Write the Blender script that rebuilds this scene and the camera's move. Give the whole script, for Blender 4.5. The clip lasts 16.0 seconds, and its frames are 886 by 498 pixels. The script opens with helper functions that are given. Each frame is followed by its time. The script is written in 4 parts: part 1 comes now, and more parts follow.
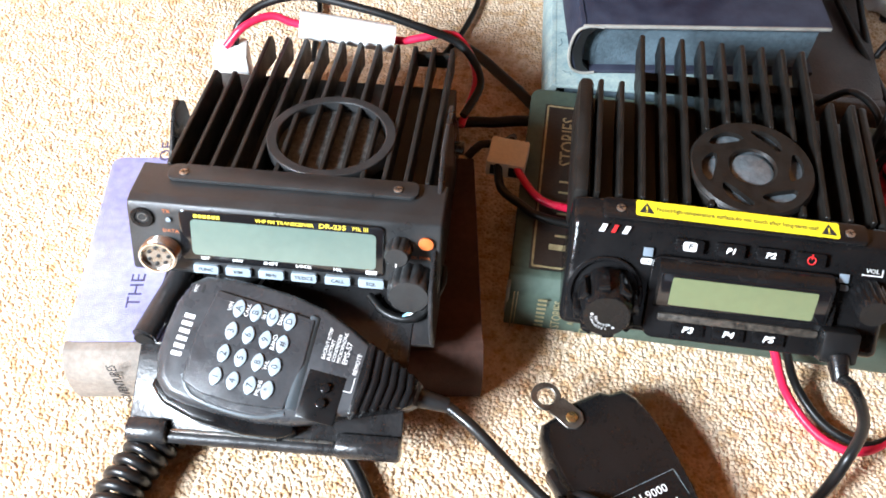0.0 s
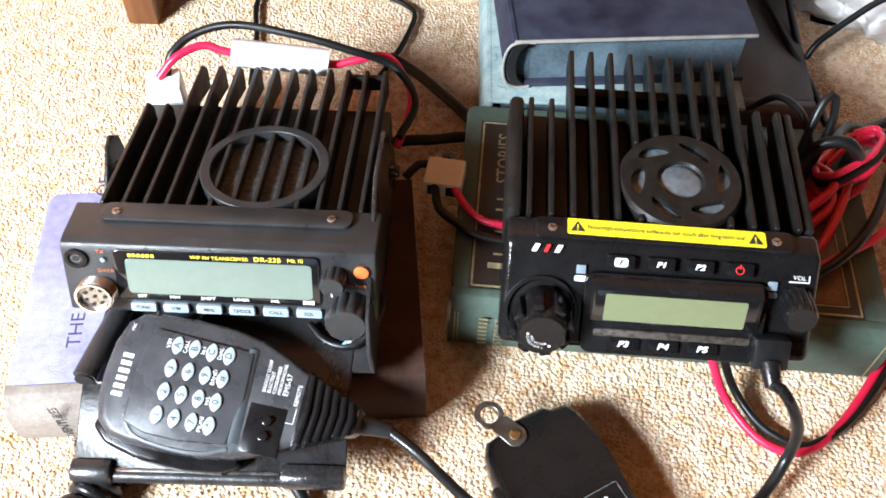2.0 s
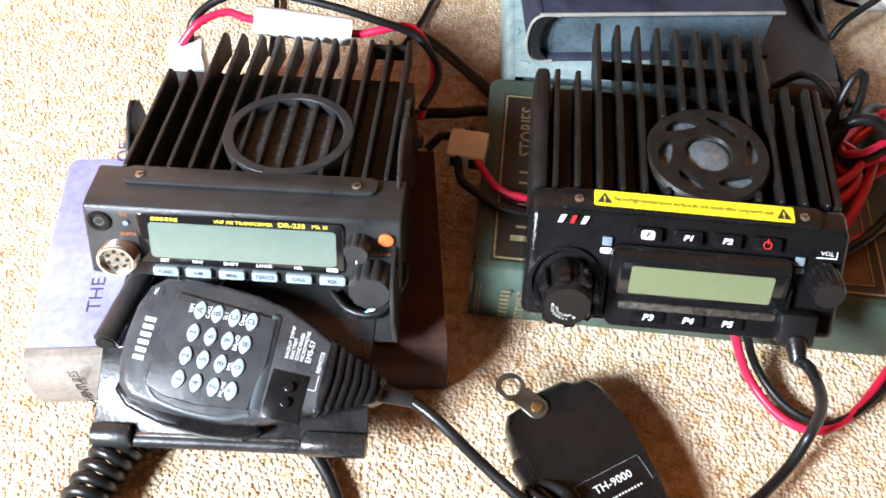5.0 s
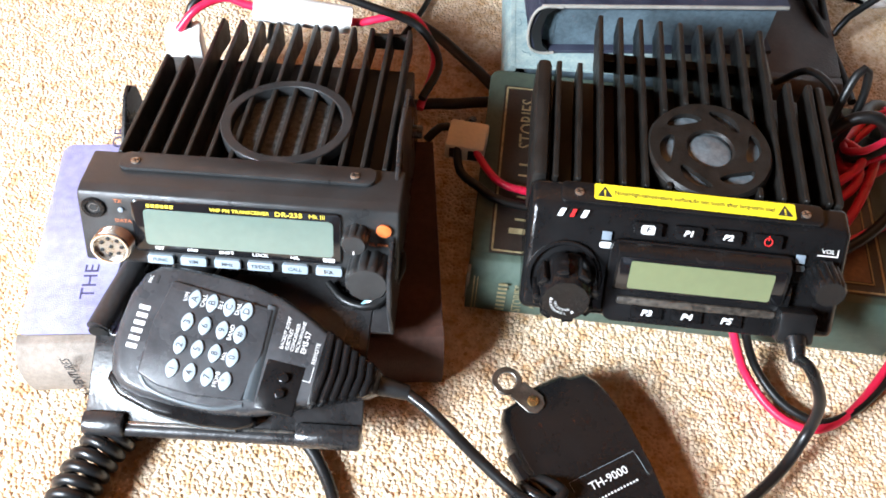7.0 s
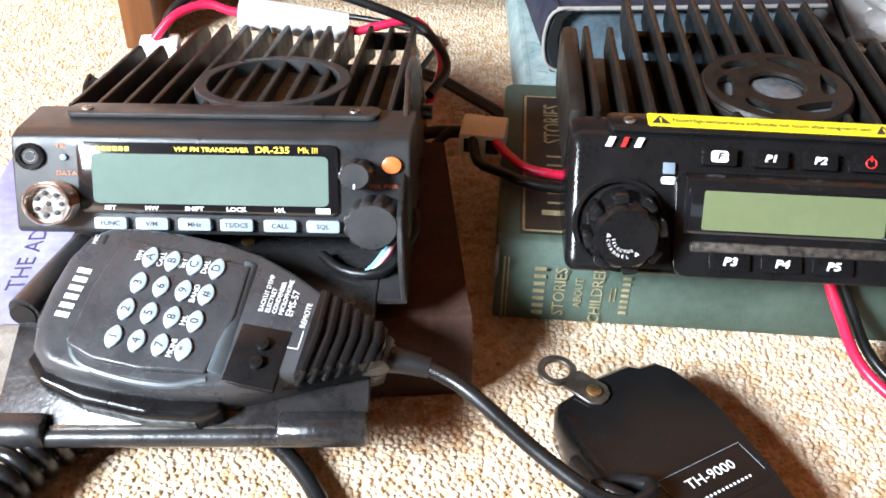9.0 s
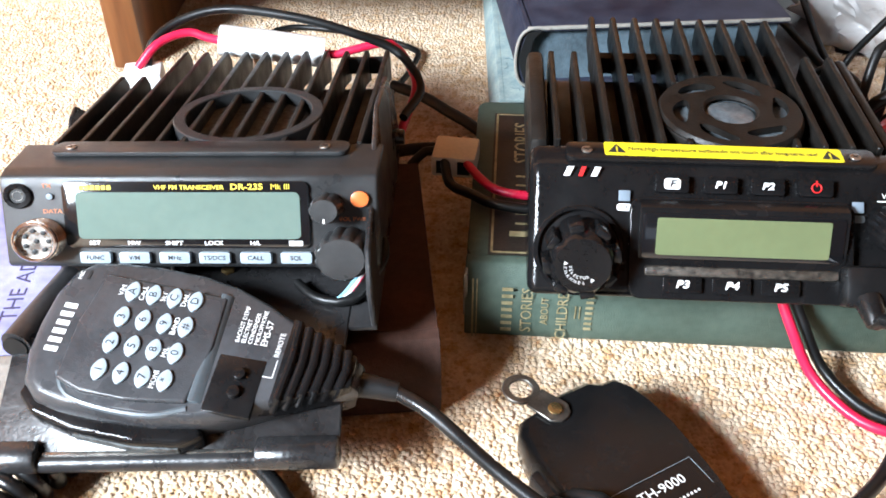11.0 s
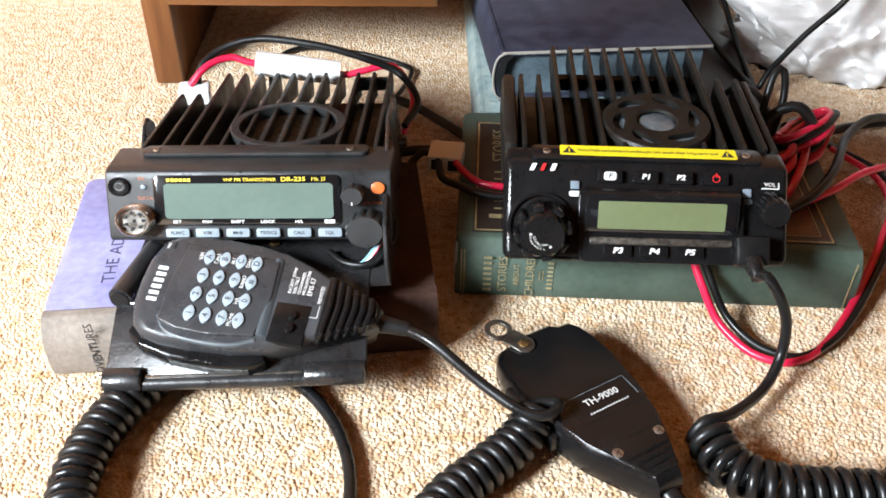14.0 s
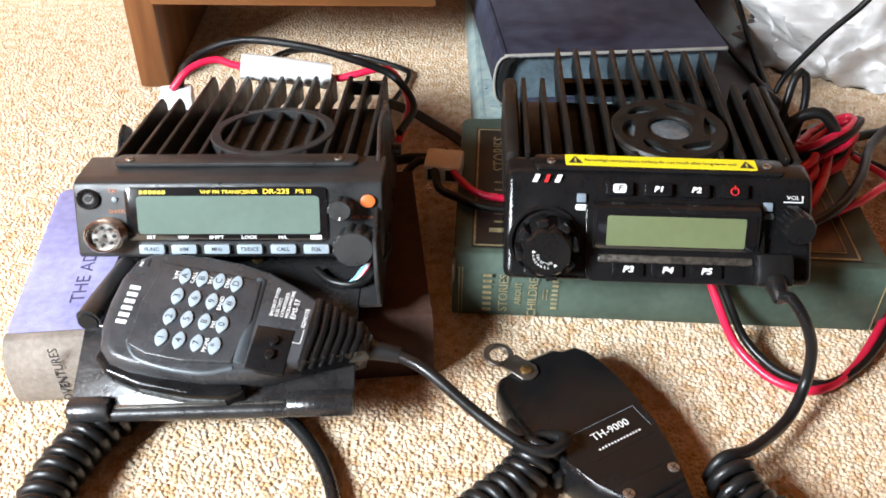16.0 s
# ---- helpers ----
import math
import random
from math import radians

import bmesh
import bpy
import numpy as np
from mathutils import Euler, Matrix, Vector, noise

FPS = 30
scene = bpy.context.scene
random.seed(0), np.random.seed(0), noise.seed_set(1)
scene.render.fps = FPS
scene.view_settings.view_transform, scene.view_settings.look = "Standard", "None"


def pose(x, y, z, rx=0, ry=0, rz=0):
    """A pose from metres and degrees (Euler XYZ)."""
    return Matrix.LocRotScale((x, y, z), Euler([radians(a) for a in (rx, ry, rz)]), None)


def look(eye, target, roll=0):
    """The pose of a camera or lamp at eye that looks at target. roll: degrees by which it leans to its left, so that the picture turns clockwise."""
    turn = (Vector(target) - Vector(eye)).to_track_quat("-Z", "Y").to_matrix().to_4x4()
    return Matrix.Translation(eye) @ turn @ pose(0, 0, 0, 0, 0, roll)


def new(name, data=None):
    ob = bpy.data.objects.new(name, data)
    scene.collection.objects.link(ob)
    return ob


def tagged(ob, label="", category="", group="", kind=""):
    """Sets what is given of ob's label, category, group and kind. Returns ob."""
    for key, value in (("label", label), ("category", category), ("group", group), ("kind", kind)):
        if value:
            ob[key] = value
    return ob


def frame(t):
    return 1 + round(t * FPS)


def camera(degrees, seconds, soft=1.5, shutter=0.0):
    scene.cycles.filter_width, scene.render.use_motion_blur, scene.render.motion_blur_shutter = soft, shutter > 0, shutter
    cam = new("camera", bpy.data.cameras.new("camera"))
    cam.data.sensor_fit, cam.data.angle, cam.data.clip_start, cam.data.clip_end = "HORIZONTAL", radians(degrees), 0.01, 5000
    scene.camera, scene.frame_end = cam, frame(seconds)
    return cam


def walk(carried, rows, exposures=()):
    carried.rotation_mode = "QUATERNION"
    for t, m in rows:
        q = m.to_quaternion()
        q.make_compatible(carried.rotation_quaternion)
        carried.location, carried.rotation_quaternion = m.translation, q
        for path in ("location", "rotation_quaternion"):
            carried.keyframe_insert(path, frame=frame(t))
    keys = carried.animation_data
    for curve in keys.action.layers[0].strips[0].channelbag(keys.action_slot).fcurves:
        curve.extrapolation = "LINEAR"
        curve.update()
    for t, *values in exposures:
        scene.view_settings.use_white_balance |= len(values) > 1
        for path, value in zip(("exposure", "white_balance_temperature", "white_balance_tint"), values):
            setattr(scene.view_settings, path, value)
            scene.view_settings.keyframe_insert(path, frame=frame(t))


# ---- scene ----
cam = camera(51.65, 16.0, soft=1.7)
PATH = [
    (0, (0.0239, 0.0954, 0.4098), (-0.0012, 0.3915, 0.0077), 2.25),
    (0.5, (0.0255, 0.0966, 0.4110), (0.0026, 0.3923, 0.0085), 2.45),
    (1, (0.0396, 0.1064, 0.4210), (0.0217, 0.4006, 0.0171), 2.38),
    (1.5, (0.0428, 0.1071, 0.4224), (0.0301, 0.4019, 0.0187), 1.90),
    (2, (0.0404, 0.1061, 0.4218), (0.0299, 0.4009, 0.0181), 1.79),
    (2.5, (0.0403, 0.1059, 0.4219), (0.0295, 0.4007, 0.0182), 1.70),
    (3, (0.0399, 0.1044, 0.4220), (0.0275, 0.3990, 0.0182), 1.53),
    (3.5, (0.0370, 0.1033, 0.4199), (0.0253, 0.3968, 0.0152), 1.95),
    (4, (0.0376, 0.1036, 0.4191), (0.0247, 0.3951, 0.0131), 1.92),
    (4.5, (0.0333, 0.1025, 0.4156), (0.0213, 0.3939, 0.0095), 2.17),
    (5, (0.0300, 0.0998, 0.4137), (0.0194, 0.3898, 0.0065), 2.78),
    (7.5, (0.0287, 0.1025, 0.4079), (0.0211, 0.3888, -0.0020), 4.15),
    (8, (0.0359, 0.0895, 0.3491), (0.0274, 0.4202, -0.0259), 3.32),
    (8.5, (0.0243, 0.0674, 0.2677), (0.0125, 0.4461, -0.0585), 2.08),
    (9, (0.0251, 0.0654, 0.2572), (0.0097, 0.4608, -0.0485), 1.22),
    (11.5, (0.0409, 0.0607, 0.2855), (0.0229, 0.4475, -0.0308), -0.16),
    (12, (0.0143, 0.0582, 0.2857), (0.0050, 0.4428, -0.0336), 1.88),
    (12.5, (0.0183, 0.0582, 0.2844), (0.0064, 0.4383, -0.0402), 1.34),
    (13, (0.0254, -0.0036, 0.3211), (0.0113, 0.3804, 0.0011), 0.48),
    (13.5, (0.0330, -0.0346, 0.3411), (0.0205, 0.3519, 0.0241), 0.45),
    (14, (0.0347, -0.0364, 0.3456), (0.0284, 0.3532, 0.0323), 0.69),
    (14.5, (0.0341, -0.0361, 0.3429), (0.0308, 0.3566, 0.0334), 0.85),
    (15, (0.0324, -0.0090, 0.3252), (0.0316, 0.3817, 0.0132), 1.30),
    (15.5, (0.0336, -0.0072, 0.3220), (0.0283, 0.3825, 0.0088), 0.90),
    (16, (0.0379, -0.0042, 0.3290), (0.0295, 0.3863, 0.0169), 0.59),
]
walk(cam, [(t, look(eye, target, roll)) for t, eye, target, roll in PATH], [(0, 0.14, 6050, 10), (5, 0.15, 6050, 10), (9, 0.16, 6050, 10), (11.5, 0.08, 6050, 10), (13, -0.12, 6100, 10), (14, -0.27, 6350, 10), (16, -0.27, 6350, 10)])

# ---- light ----
world = bpy.data.worlds.new("world")
scene.world = world
world.use_nodes = True
wn = world.node_tree
sky = wn.nodes.new("ShaderNodeTexSky")
sky.sky_type = "NISHITA"
sky.sun_disc = False
sky.sun_elevation, sky.sun_rotation = radians(42), radians(-80)
wn.links.new(sky.outputs[0], wn.nodes["Background"].inputs[0])
wn.nodes["Background"].inputs[1].default_value = 0.12


def area_lamp(name, m, sx, sy, watts, colour):
    data = bpy.data.lights.new(name, "AREA")
    data.shape, data.size, data.size_y, data.energy, data.color = "RECTANGLE", sx, sy, watts, colour
    ob = new(name, data)
    ob.matrix_basis = m
    return ob


# daylight through the window in the west wall, and through a second one behind the camera
area_lamp("window_daylight", look((-0.785, -0.33, 0.68), (-0.02, 0.22, 0.0)), 0.33, 0.33, 60, (0.865, 0.945, 1.0))
area_lamp("window_daylight_south", look((0.3, -3.9, 1.5), (0.1, 0.4, 0.0)), 1.0, 0.9, 1.5, (1.0, 0.92, 0.82))


# ---- materials ----
def material(name, colour, rough=0.5, metal=0.0, spots=0.0, scale=60.0, bump=0.0, bump_scale=900.0, second=None, gloss=0.5, coat=0.0):
    """A Principled surface with two scales of noise in colour and roughness and a fine bump."""
    mat = bpy.data.materials.new(name)
    mat.use_nodes = True
    nt = mat.node_tree
    b = nt.nodes["Principled BSDF"]
    b.inputs["Roughness"].default_value = rough
    b.inputs["Metallic"].default_value = metal
    b.inputs["Specular IOR Level"].default_value = gloss
    b.inputs["Coat Weight"].default_value = coat
    b.inputs["Base Color"].default_value = (*colour, 1)
    tc = nt.nodes.new("ShaderNodeTexCoord")
    if spots > 0:
        n1 = nt.nodes.new("ShaderNodeTexNoise")
        n1.inputs["Scale"].default_value, n1.inputs["Detail"].default_value = scale, 6
        n2 = nt.nodes.new("ShaderNodeTexNoise")
        n2.inputs["Scale"].default_value, n2.inputs["Detail"].default_value = scale * 9, 3
        nt.links.new(tc.outputs["Object"], n1.inputs["Vector"])
        nt.links.new(tc.outputs["Object"], n2.inputs["Vector"])
        mx = nt.nodes.new("ShaderNodeMath")
        mx.operation = "MULTIPLY_ADD"
        mx.inputs[1].default_value, mx.inputs[2].default_value = 0.35, 0.0
        nt.links.new(n2.outputs["Fac"], mx.inputs[0])
        ad = nt.nodes.new("ShaderNodeMath")
        ad.operation = "MULTIPLY_ADD"
        ad.inputs[1].default_value = 0.65
        nt.links.new(n1.outputs["Fac"], ad.inputs[0])
        nt.links.new(mx.outputs[0], ad.inputs[2])
        ramp = nt.nodes.new("ShaderNodeValToRGB")
        other = second or tuple(min(1, c * (1 + spots)) for c in colour)
        first = tuple(c * (1 - spots * 0.5) for c in colour) if not second else colour
        ramp.color_ramp.elements[0].position, ramp.color_ramp.elements[1].position = 0.36, 0.66
        ramp.color_ramp.elements[0].color, ramp.color_ramp.elements[1].color = (*first, 1), (*other, 1)
        nt.links.new(ad.outputs[0], ramp.inputs[0])
        nt.links.new(ramp.outputs[0], b.inputs["Base Color"])
        mr = nt.nodes.new("ShaderNodeMapRange")
        mr.inputs["From Min"].default_value, mr.inputs["From Max"].default_value = 0.3, 0.7
        mr.inputs["To Min"].default_value, mr.inputs["To Max"].default_value = max(0.03, rough - 0.12), min(1, rough + 0.12)
        nt.links.new(n1.outputs["Fac"], mr.inputs["Value"])
        nt.links.new(mr.outputs[0], b.inputs["Roughness"])
    if bump > 0:
        n3 = nt.nodes.new("ShaderNodeTexNoise")
        n3.inputs["Scale"].default_value, n3.inputs["Detail"].default_value = bump_scale, 2
        nt.links.new(tc.outputs["Object"], n3.inputs["Vector"])
        bp = nt.nodes.new("ShaderNodeBump")
        bp.inputs["Strength"].default_value, bp.inputs["Distance"].default_value = bump, 0.0006
        nt.links.new(n3.outputs["Fac"], bp.inputs["Height"])
        nt.links.new(bp.outputs[0], b.inputs["Normal"])
    return mat


PLASTIC = material("black_plastic", (0.023, 0.0235, 0.024), 0.36, gloss=0.42, spots=0.3, bump=0.25, bump_scale=2600)
MICPLASTIC = material("microphone_plastic", (0.038, 0.039, 0.042), 0.3, gloss=0.4, spots=0.35, bump=0.2, bump_scale=2200)
GLOSSY = material("glossy_black_plastic", (0.0075, 0.0073, 0.0076), 0.17, gloss=0.26, spots=0.3, bump=0.12, bump_scale=1800)
FINS = material("black_anodised_metal", (0.020, 0.0188, 0.0172), 0.46, metal=0.1, gloss=0.3, spots=0.5, scale=120, bump=0.2)
DARKFINS = material("matt_black_casting", (0.0115, 0.0102, 0.009), 0.42, metal=0.1, gloss=0.22, spots=0.6, scale=120, bump=0.2)
BRACKET = material("worn_black_enamel", (0.018, 0.0175, 0.018), 0.3, gloss=0.55, spots=0.6, scale=50, bump=0.25, bump_scale=500)
BAREMETAL = material("bare_steel", (0.36, 0.34, 0.31), 0.32, metal=0.9, spots=0.4, scale=200)
CHROME = material("nickel", (0.8, 0.77, 0.72), 0.2, metal=1.0, spots=0.2)
BRASS = material("brass", (0.42, 0.3, 0.13), 0.3, metal=0.9, spots=0.3)
HOLE = material("dark_recess", (0.006, 0.006, 0.006), 0.6)
RUBBER = material("black_rubber_cord", (0.008, 0.008, 0.0083), 0.33, gloss=0.45, spots=0.25, bump=0.1)
LCD = material("grey_green_display", (0.125, 0.17, 0.145), 0.12, spots=0.08, scale=25, coat=0.6)
LCDT = material("olive_display", (0.145, 0.172, 0.085), 0.14, spots=0.08, scale=25, coat=0.5)
PANEL = material("black_display_panel", (0.008, 0.008, 0.009), 0.12, coat=0.4)
WHITE = material("white_print", (0.78, 0.78, 0.76), 0.5)
YELLOWP = material("yellow_print", (0.72, 0.55, 0.04), 0.5)
ORANGEP = material("orange_print", (0.55, 0.16, 0.05), 0.5)
REDP = material("red_print", (0.6, 0.02, 0.02), 0.4)
INKBLUE = material("faded_dark_blue_print", (0.05, 0.045, 0.10), 0.7, spots=0.6, scale=300)
DARKP = material("dark_print", (0.02, 0.02, 0.025), 0.6)
GOLDP = material("worn_gold_print", (0.2, 0.175, 0.085), 0.5, metal=0.2, scale=260, spots=0.8, second=(0.5, 0.42, 0.24))
KEY = material("pale_grey_rubber_key", (0.29, 0.345, 0.385), 0.45, spots=0.12, scale=200)
LED = material("clear_lamp_lens", (0.2, 0.245, 0.29), 0.2)
ORANGEB = material("orange_button", (0.62, 0.15, 0.035), 0.35, spots=0.1)
YELLOW = material("yellow_sticker", (0.82, 0.68, 0.02), 0.4, spots=0.08)
FANGREY = material("glossy_grey_fan", (0.10, 0.115, 0.125), 0.12, spots=0.4, scale=300)
TRIMGREY = material("blue_grey_highlight_and_print", (0.075, 0.09, 0.1), 0.4, spots=0.2)
TABSTEEL = material("tarnished_steel", (0.13, 0.12, 0.105), 0.38, metal=0.85, spots=0.5, scale=150)
DUSTY = material("dusty_black_plastic", (0.012, 0.011, 0.01), 0.4, spots=1.0, scale=500, second=(0.09, 0.075, 0.06))
MESHGREY = material("dusty_speaker_mesh", (0.05, 0.054, 0.054), 0.7, spots=1.6, scale=420, bump=0.9, bump_scale=700)
RED = material("red_wire_insulation", (0.70, 0.014, 0.06), 0.36, spots=0.12)
BLACKW = material("black_wire_insulation", (0.006, 0.006, 0.006), 0.42, gloss=0.35, spots=0.2)
BLUEW = material("pale_blue_wire", (0.25, 0.5, 0.62), 0.4)
CREAM = material("cream_nylon_connector", (0.78, 0.69, 0.54), 0.42, spots=0.15)
WHITEN = material("white_nylon_connector", (0.85, 0.84, 0.82), 0.4, spots=0.08)
TEAL = material("teal_crimp_sleeve", (0.08, 0.22, 0.24), 0.35, spots=0.2)
PURPLE = material("faded_purple_cloth", (0.19, 0.18, 0.36), 0.8, spots=0.6, scale=26, bump=0.5, bump_scale=1500, second=(0.33, 0.325, 0.55))
SPINE = material("grey_sun_bleached_cloth", (0.17, 0.142, 0.118), 0.85, spots=0.5, scale=45, bump=0.5, bump_scale=1500, second=(0.30, 0.26, 0.22))
# plum brown, darkened to carry the shade beside the first transceiver
PLUM = material("shaded_plum_cloth", (0.052, 0.025, 0.018), 0.8, gloss=0.2, spots=0.5, scale=40, bump=0.4, bump_scale=1500)
GREEN = material("green_book_cloth", (0.055, 0.083, 0.064), 0.6, spots=0.5, scale=28, bump=0.5, bump_scale=1700, second=(0.092, 0.128, 0.10), gloss=0.3)
BLACKPANEL = material("dark_cover_panel", (0.022, 0.017, 0.014), 0.5, spots=0.5, scale=60, bump=0.3)
PICTURE = material("russet_cover_picture", (0.1, 0.045, 0.022), 0.5, spots=1.0, scale=45, second=(0.26, 0.12, 0.05))
NAVY = material("navy_book_cloth", (0.009, 0.010, 0.021), 0.6, spots=0.7, scale=9, bump=0.4, bump_scale=1500, second=(0.045, 0.05, 0.075), gloss=0.3)
PAGES = material("blue_grey_page_edges", (0.07, 0.10, 0.12), 0.8, spots=0.6, scale=40, bump=0.6, bump_scale=600)
PAPER = material("aged_page_edges", (0.55, 0.46, 0.33), 0.85, spots=0.3, scale=80, bump=0.5, bump_scale=1200)
MAP = material("pale_blue_patterned_paper", (0.17, 0.25, 0.26), 0.7, spots=0.7, scale=90, second=(0.34, 0.40, 0.37))
MAPINK = material("faded_map_ink", (0.12, 0.18, 0.2), 0.7, spots=0.4, scale=200)
FRAY = material("frayed_cream_edge", (0.26, 0.245, 0.215), 0.9, spots=0.3)
BROWNBOOK = material("dark_brown_leatherette", (0.03, 0.019, 0.016), 0.4, spots=0.6, scale=30, bump=0.4)
# unseen walls and ceiling, coloured orange so their bounce warms the shadows
WALL = material("warm_bounce_wall", (0.48, 0.195, 0.058), 0.85, spots=0.05, scale=4, bump=0.2, bump_scale=120)
CEIL = material("warm_bounce_ceiling", (0.5, 0.29, 0.14), 0.9, spots=0.04, scale=4)
TRIM = material("white_gloss_trim", (0.8, 0.79, 0.76), 0.4, spots=0.05, scale=10)


def wood_material(name, grain):
    mat = material(name, (0.19, 0.072, 0.024), 0.34, coat=0.25)
    nt = mat.node_tree
    tc = nt.nodes.new("ShaderNodeTexCoord")
    mp = nt.nodes.new("ShaderNodeMapping")
    mp.inputs["Scale"].default_value = grain
    no = nt.nodes.new("ShaderNodeTexNoise")
    no.inputs["Scale"].default_value, no.inputs["Detail"].default_value, no.inputs["Distortion"].default_value = 2.0, 8, 0.6
    rp = nt.nodes.new("ShaderNodeValToRGB")
    rp.color_ramp.elements[0].position, rp.color_ramp.elements[1].position = 0.3, 0.72
    rp.color_ramp.elements[0].color, rp.color_ramp.elements[1].color = (0.10, 0.034, 0.011, 1), (0.26, 0.108, 0.036, 1)
    nt.links.new(tc.outputs["Object"], mp.inputs[0])
    nt.links.new(mp.outputs[0], no.inputs["Vector"])
    nt.links.new(no.outputs["Fac"], rp.inputs[0])
    nt.links.new(rp.outputs[0], nt.nodes["Principled BSDF"].inputs["Base Color"])
    return mat


WOOD = wood_material("varnished_brown_wood", (3, 26, 26))
WOODV = wood_material("varnished_upright_wood", (26, 26, 3))


def carpet_material():
    """Tufts that differ one from another, with broad worn patches."""
    mat = bpy.data.materials.new("beige_carpet")
    mat.use_nodes = True
    nt = mat.node_tree
    b = nt.nodes["Principled BSDF"]
    b.inputs["Roughness"].default_value = 0.95
    b.inputs["Specular IOR Level"].default_value = 0.15
    b.inputs["Sheen Weight"].default_value = 0.3
    geo = nt.nodes.new("ShaderNodeNewGeometry")
    tc = nt.nodes.new("ShaderNodeTexCoord")
    no = nt.nodes.new("ShaderNodeTexNoise")
    no.inputs["Scale"].default_value, no.inputs["Detail"].default_value = 150.0, 6
    nt.links.new(tc.outputs["Object"], no.inputs["Vector"])
    r1 = nt.nodes.new("ShaderNodeValToRGB")
    r1.color_ramp.elements[0].color, r1.color_ramp.elements[1].color = (0.56, 0.40, 0.255, 1), (0.76, 0.615, 0.455, 1)
    mid = r1.color_ramp.elements.new(0.06)
    mid.color = (0.62, 0.46, 0.31, 1)
    nt.links.new(geo.outputs["Random Per Island"], r1.inputs[0])
    r2 = nt.nodes.new("ShaderNodeValToRGB")
    r2.color_ramp.elements[0].position, r2.color_ramp.elements[1].position = 0.34, 0.56
    r2.color_ramp.elements[0].color, r2.color_ramp.elements[1].color = (0.78, 0.63, 0.46, 1), (1, 1, 1, 1)
    nt.links.new(no.outputs["Fac"], r2.inputs[0])
    mx = nt.nodes.new("ShaderNodeMix")
    mx.data_type, mx.blend_type = "RGBA", "MULTIPLY"
    mx.inputs[0].default_value = 1.0
    nt.links.new(r1.outputs[0], mx.inputs[6])
    nt.links.new(r2.outputs[0], mx.inputs[7])
    nt.links.new(mx.outputs[2], b.inputs["Base Color"])
    n3 = nt.nodes.new("ShaderNodeTexNoise")
    n3.inputs["Scale"].default_value = 2600
    nt.links.new(tc.outputs["Object"], n3.inputs["Vector"])
    bp = nt.nodes.new("ShaderNodeBump")
    bp.inputs["Strength"].default_value, bp.inputs["Distance"].default_value = 0.35, 0.0005
    nt.links.new(n3.outputs["Fac"], bp.inputs["Height"])
    nt.links.new(bp.outputs[0], b.inputs["Normal"])
    return mat


CARPET = carpet_material()


def bag_material():
    mat = material("white_plastic_film", (0.60, 0.575, 0.56), 0.32, spots=0.12, scale=20)
    b = mat.node_tree.nodes["Principled BSDF"]
    b.inputs["Subsurface Weight"].default_value = 0.25
    b.inputs["Subsurface Radius"].default_value = (0.02, 0.02, 0.02)
    return mat


BAG = bag_material()


# ---- building helpers ----
def thing(name, m, label, category, group="", kind=""):
    ob = new(name)
    ob.empty_display_size = 0.02
    ob.matrix_basis = m
    return tagged(ob, label, category, group, kind)


def part(name, bm, mat, parent=None, label="", smooth=True, m=None):
    """Links a bmesh as one mesh object under a thing or a part."""
    me = bpy.data.meshes.new(name)
    bmesh.ops.recalc_face_normals(bm, faces=bm.faces)
    bm.to_mesh(me)
    bm.free()
    me.materials.append(mat)
    if smooth:
        soft(me)
    ob = new(name, me)
    if parent is not None:
        ob.parent = parent
    if m is not None:
        ob.matrix_basis = m
    if label:
        ob["label"] = label
    return ob


def soft(me, angle=35):
    me.polygons.foreach_set("use_smooth", [True] * len(me.polygons))
    me.set_sharp_from_angle(angle=radians(angle))


def box(x0, x1, y0, y1, z0, z1, bevel=0.0, seg=2, bm=None):
    bm2 = bmesh.new()
    bmesh.ops.create_cube(bm2, size=1, matrix=Matrix.LocRotScale(((x0 + x1) / 2, (y0 + y1) / 2, (z0 + z1) / 2), None, (x1 - x0, y1 - y0, z1 - z0)))
    if bevel > 0:
        bmesh.ops.bevel(bm2, geom=bm2.edges[:], offset=bevel, segments=seg, profile=0.5, affect="EDGES")
    return merge(bm, bm2)


def merge(bm, bm2):
    if bm is None:
        return bm2
    me = bpy.data.meshes.new("tmp")
    bm2.to_mesh(me)
    bm2.free()
    bm.from_mesh(me)
    bpy.data.meshes.remove(me)
    return bm


def prism(outline, lo, hi, axes="xyz", bevel=0.0, seg=2, bm=None, sides=True):
    """An outline in the first two axes, drawn out from lo to hi along the third."""
    bm2 = bmesh.new()
    order = ["xyz".index(a) for a in axes]

    def at(p, h):
        c = [0, 0, 0]
        c[order[0]], c[order[1]], c[order[2]] = p[0], p[1], h
        return bm2.verts.new(c)

    low, top = [at(p, lo) for p in outline], [at(p, hi) for p in outline]
    bm2.faces.new(low)
    bm2.faces.new(top[::-1])
    for i in range(len(outline)):
        j = (i + 1) % len(outline)
        bm2.faces.new((low[i], top[i], top[j], low[j]))
    bmesh.ops.recalc_face_normals(bm2, faces=bm2.faces)
    if bevel > 0:
        rims = [e for e in bm2.edges if all(v in low for v in e.verts) or all(v in top for v in e.verts)] if not sides else bm2.edges[:]
        bmesh.ops.bevel(bm2, geom=rims, offset=bevel, segments=seg, profile=0.5, affect="EDGES", clamp_overlap=True)
    return merge(bm, bm2)


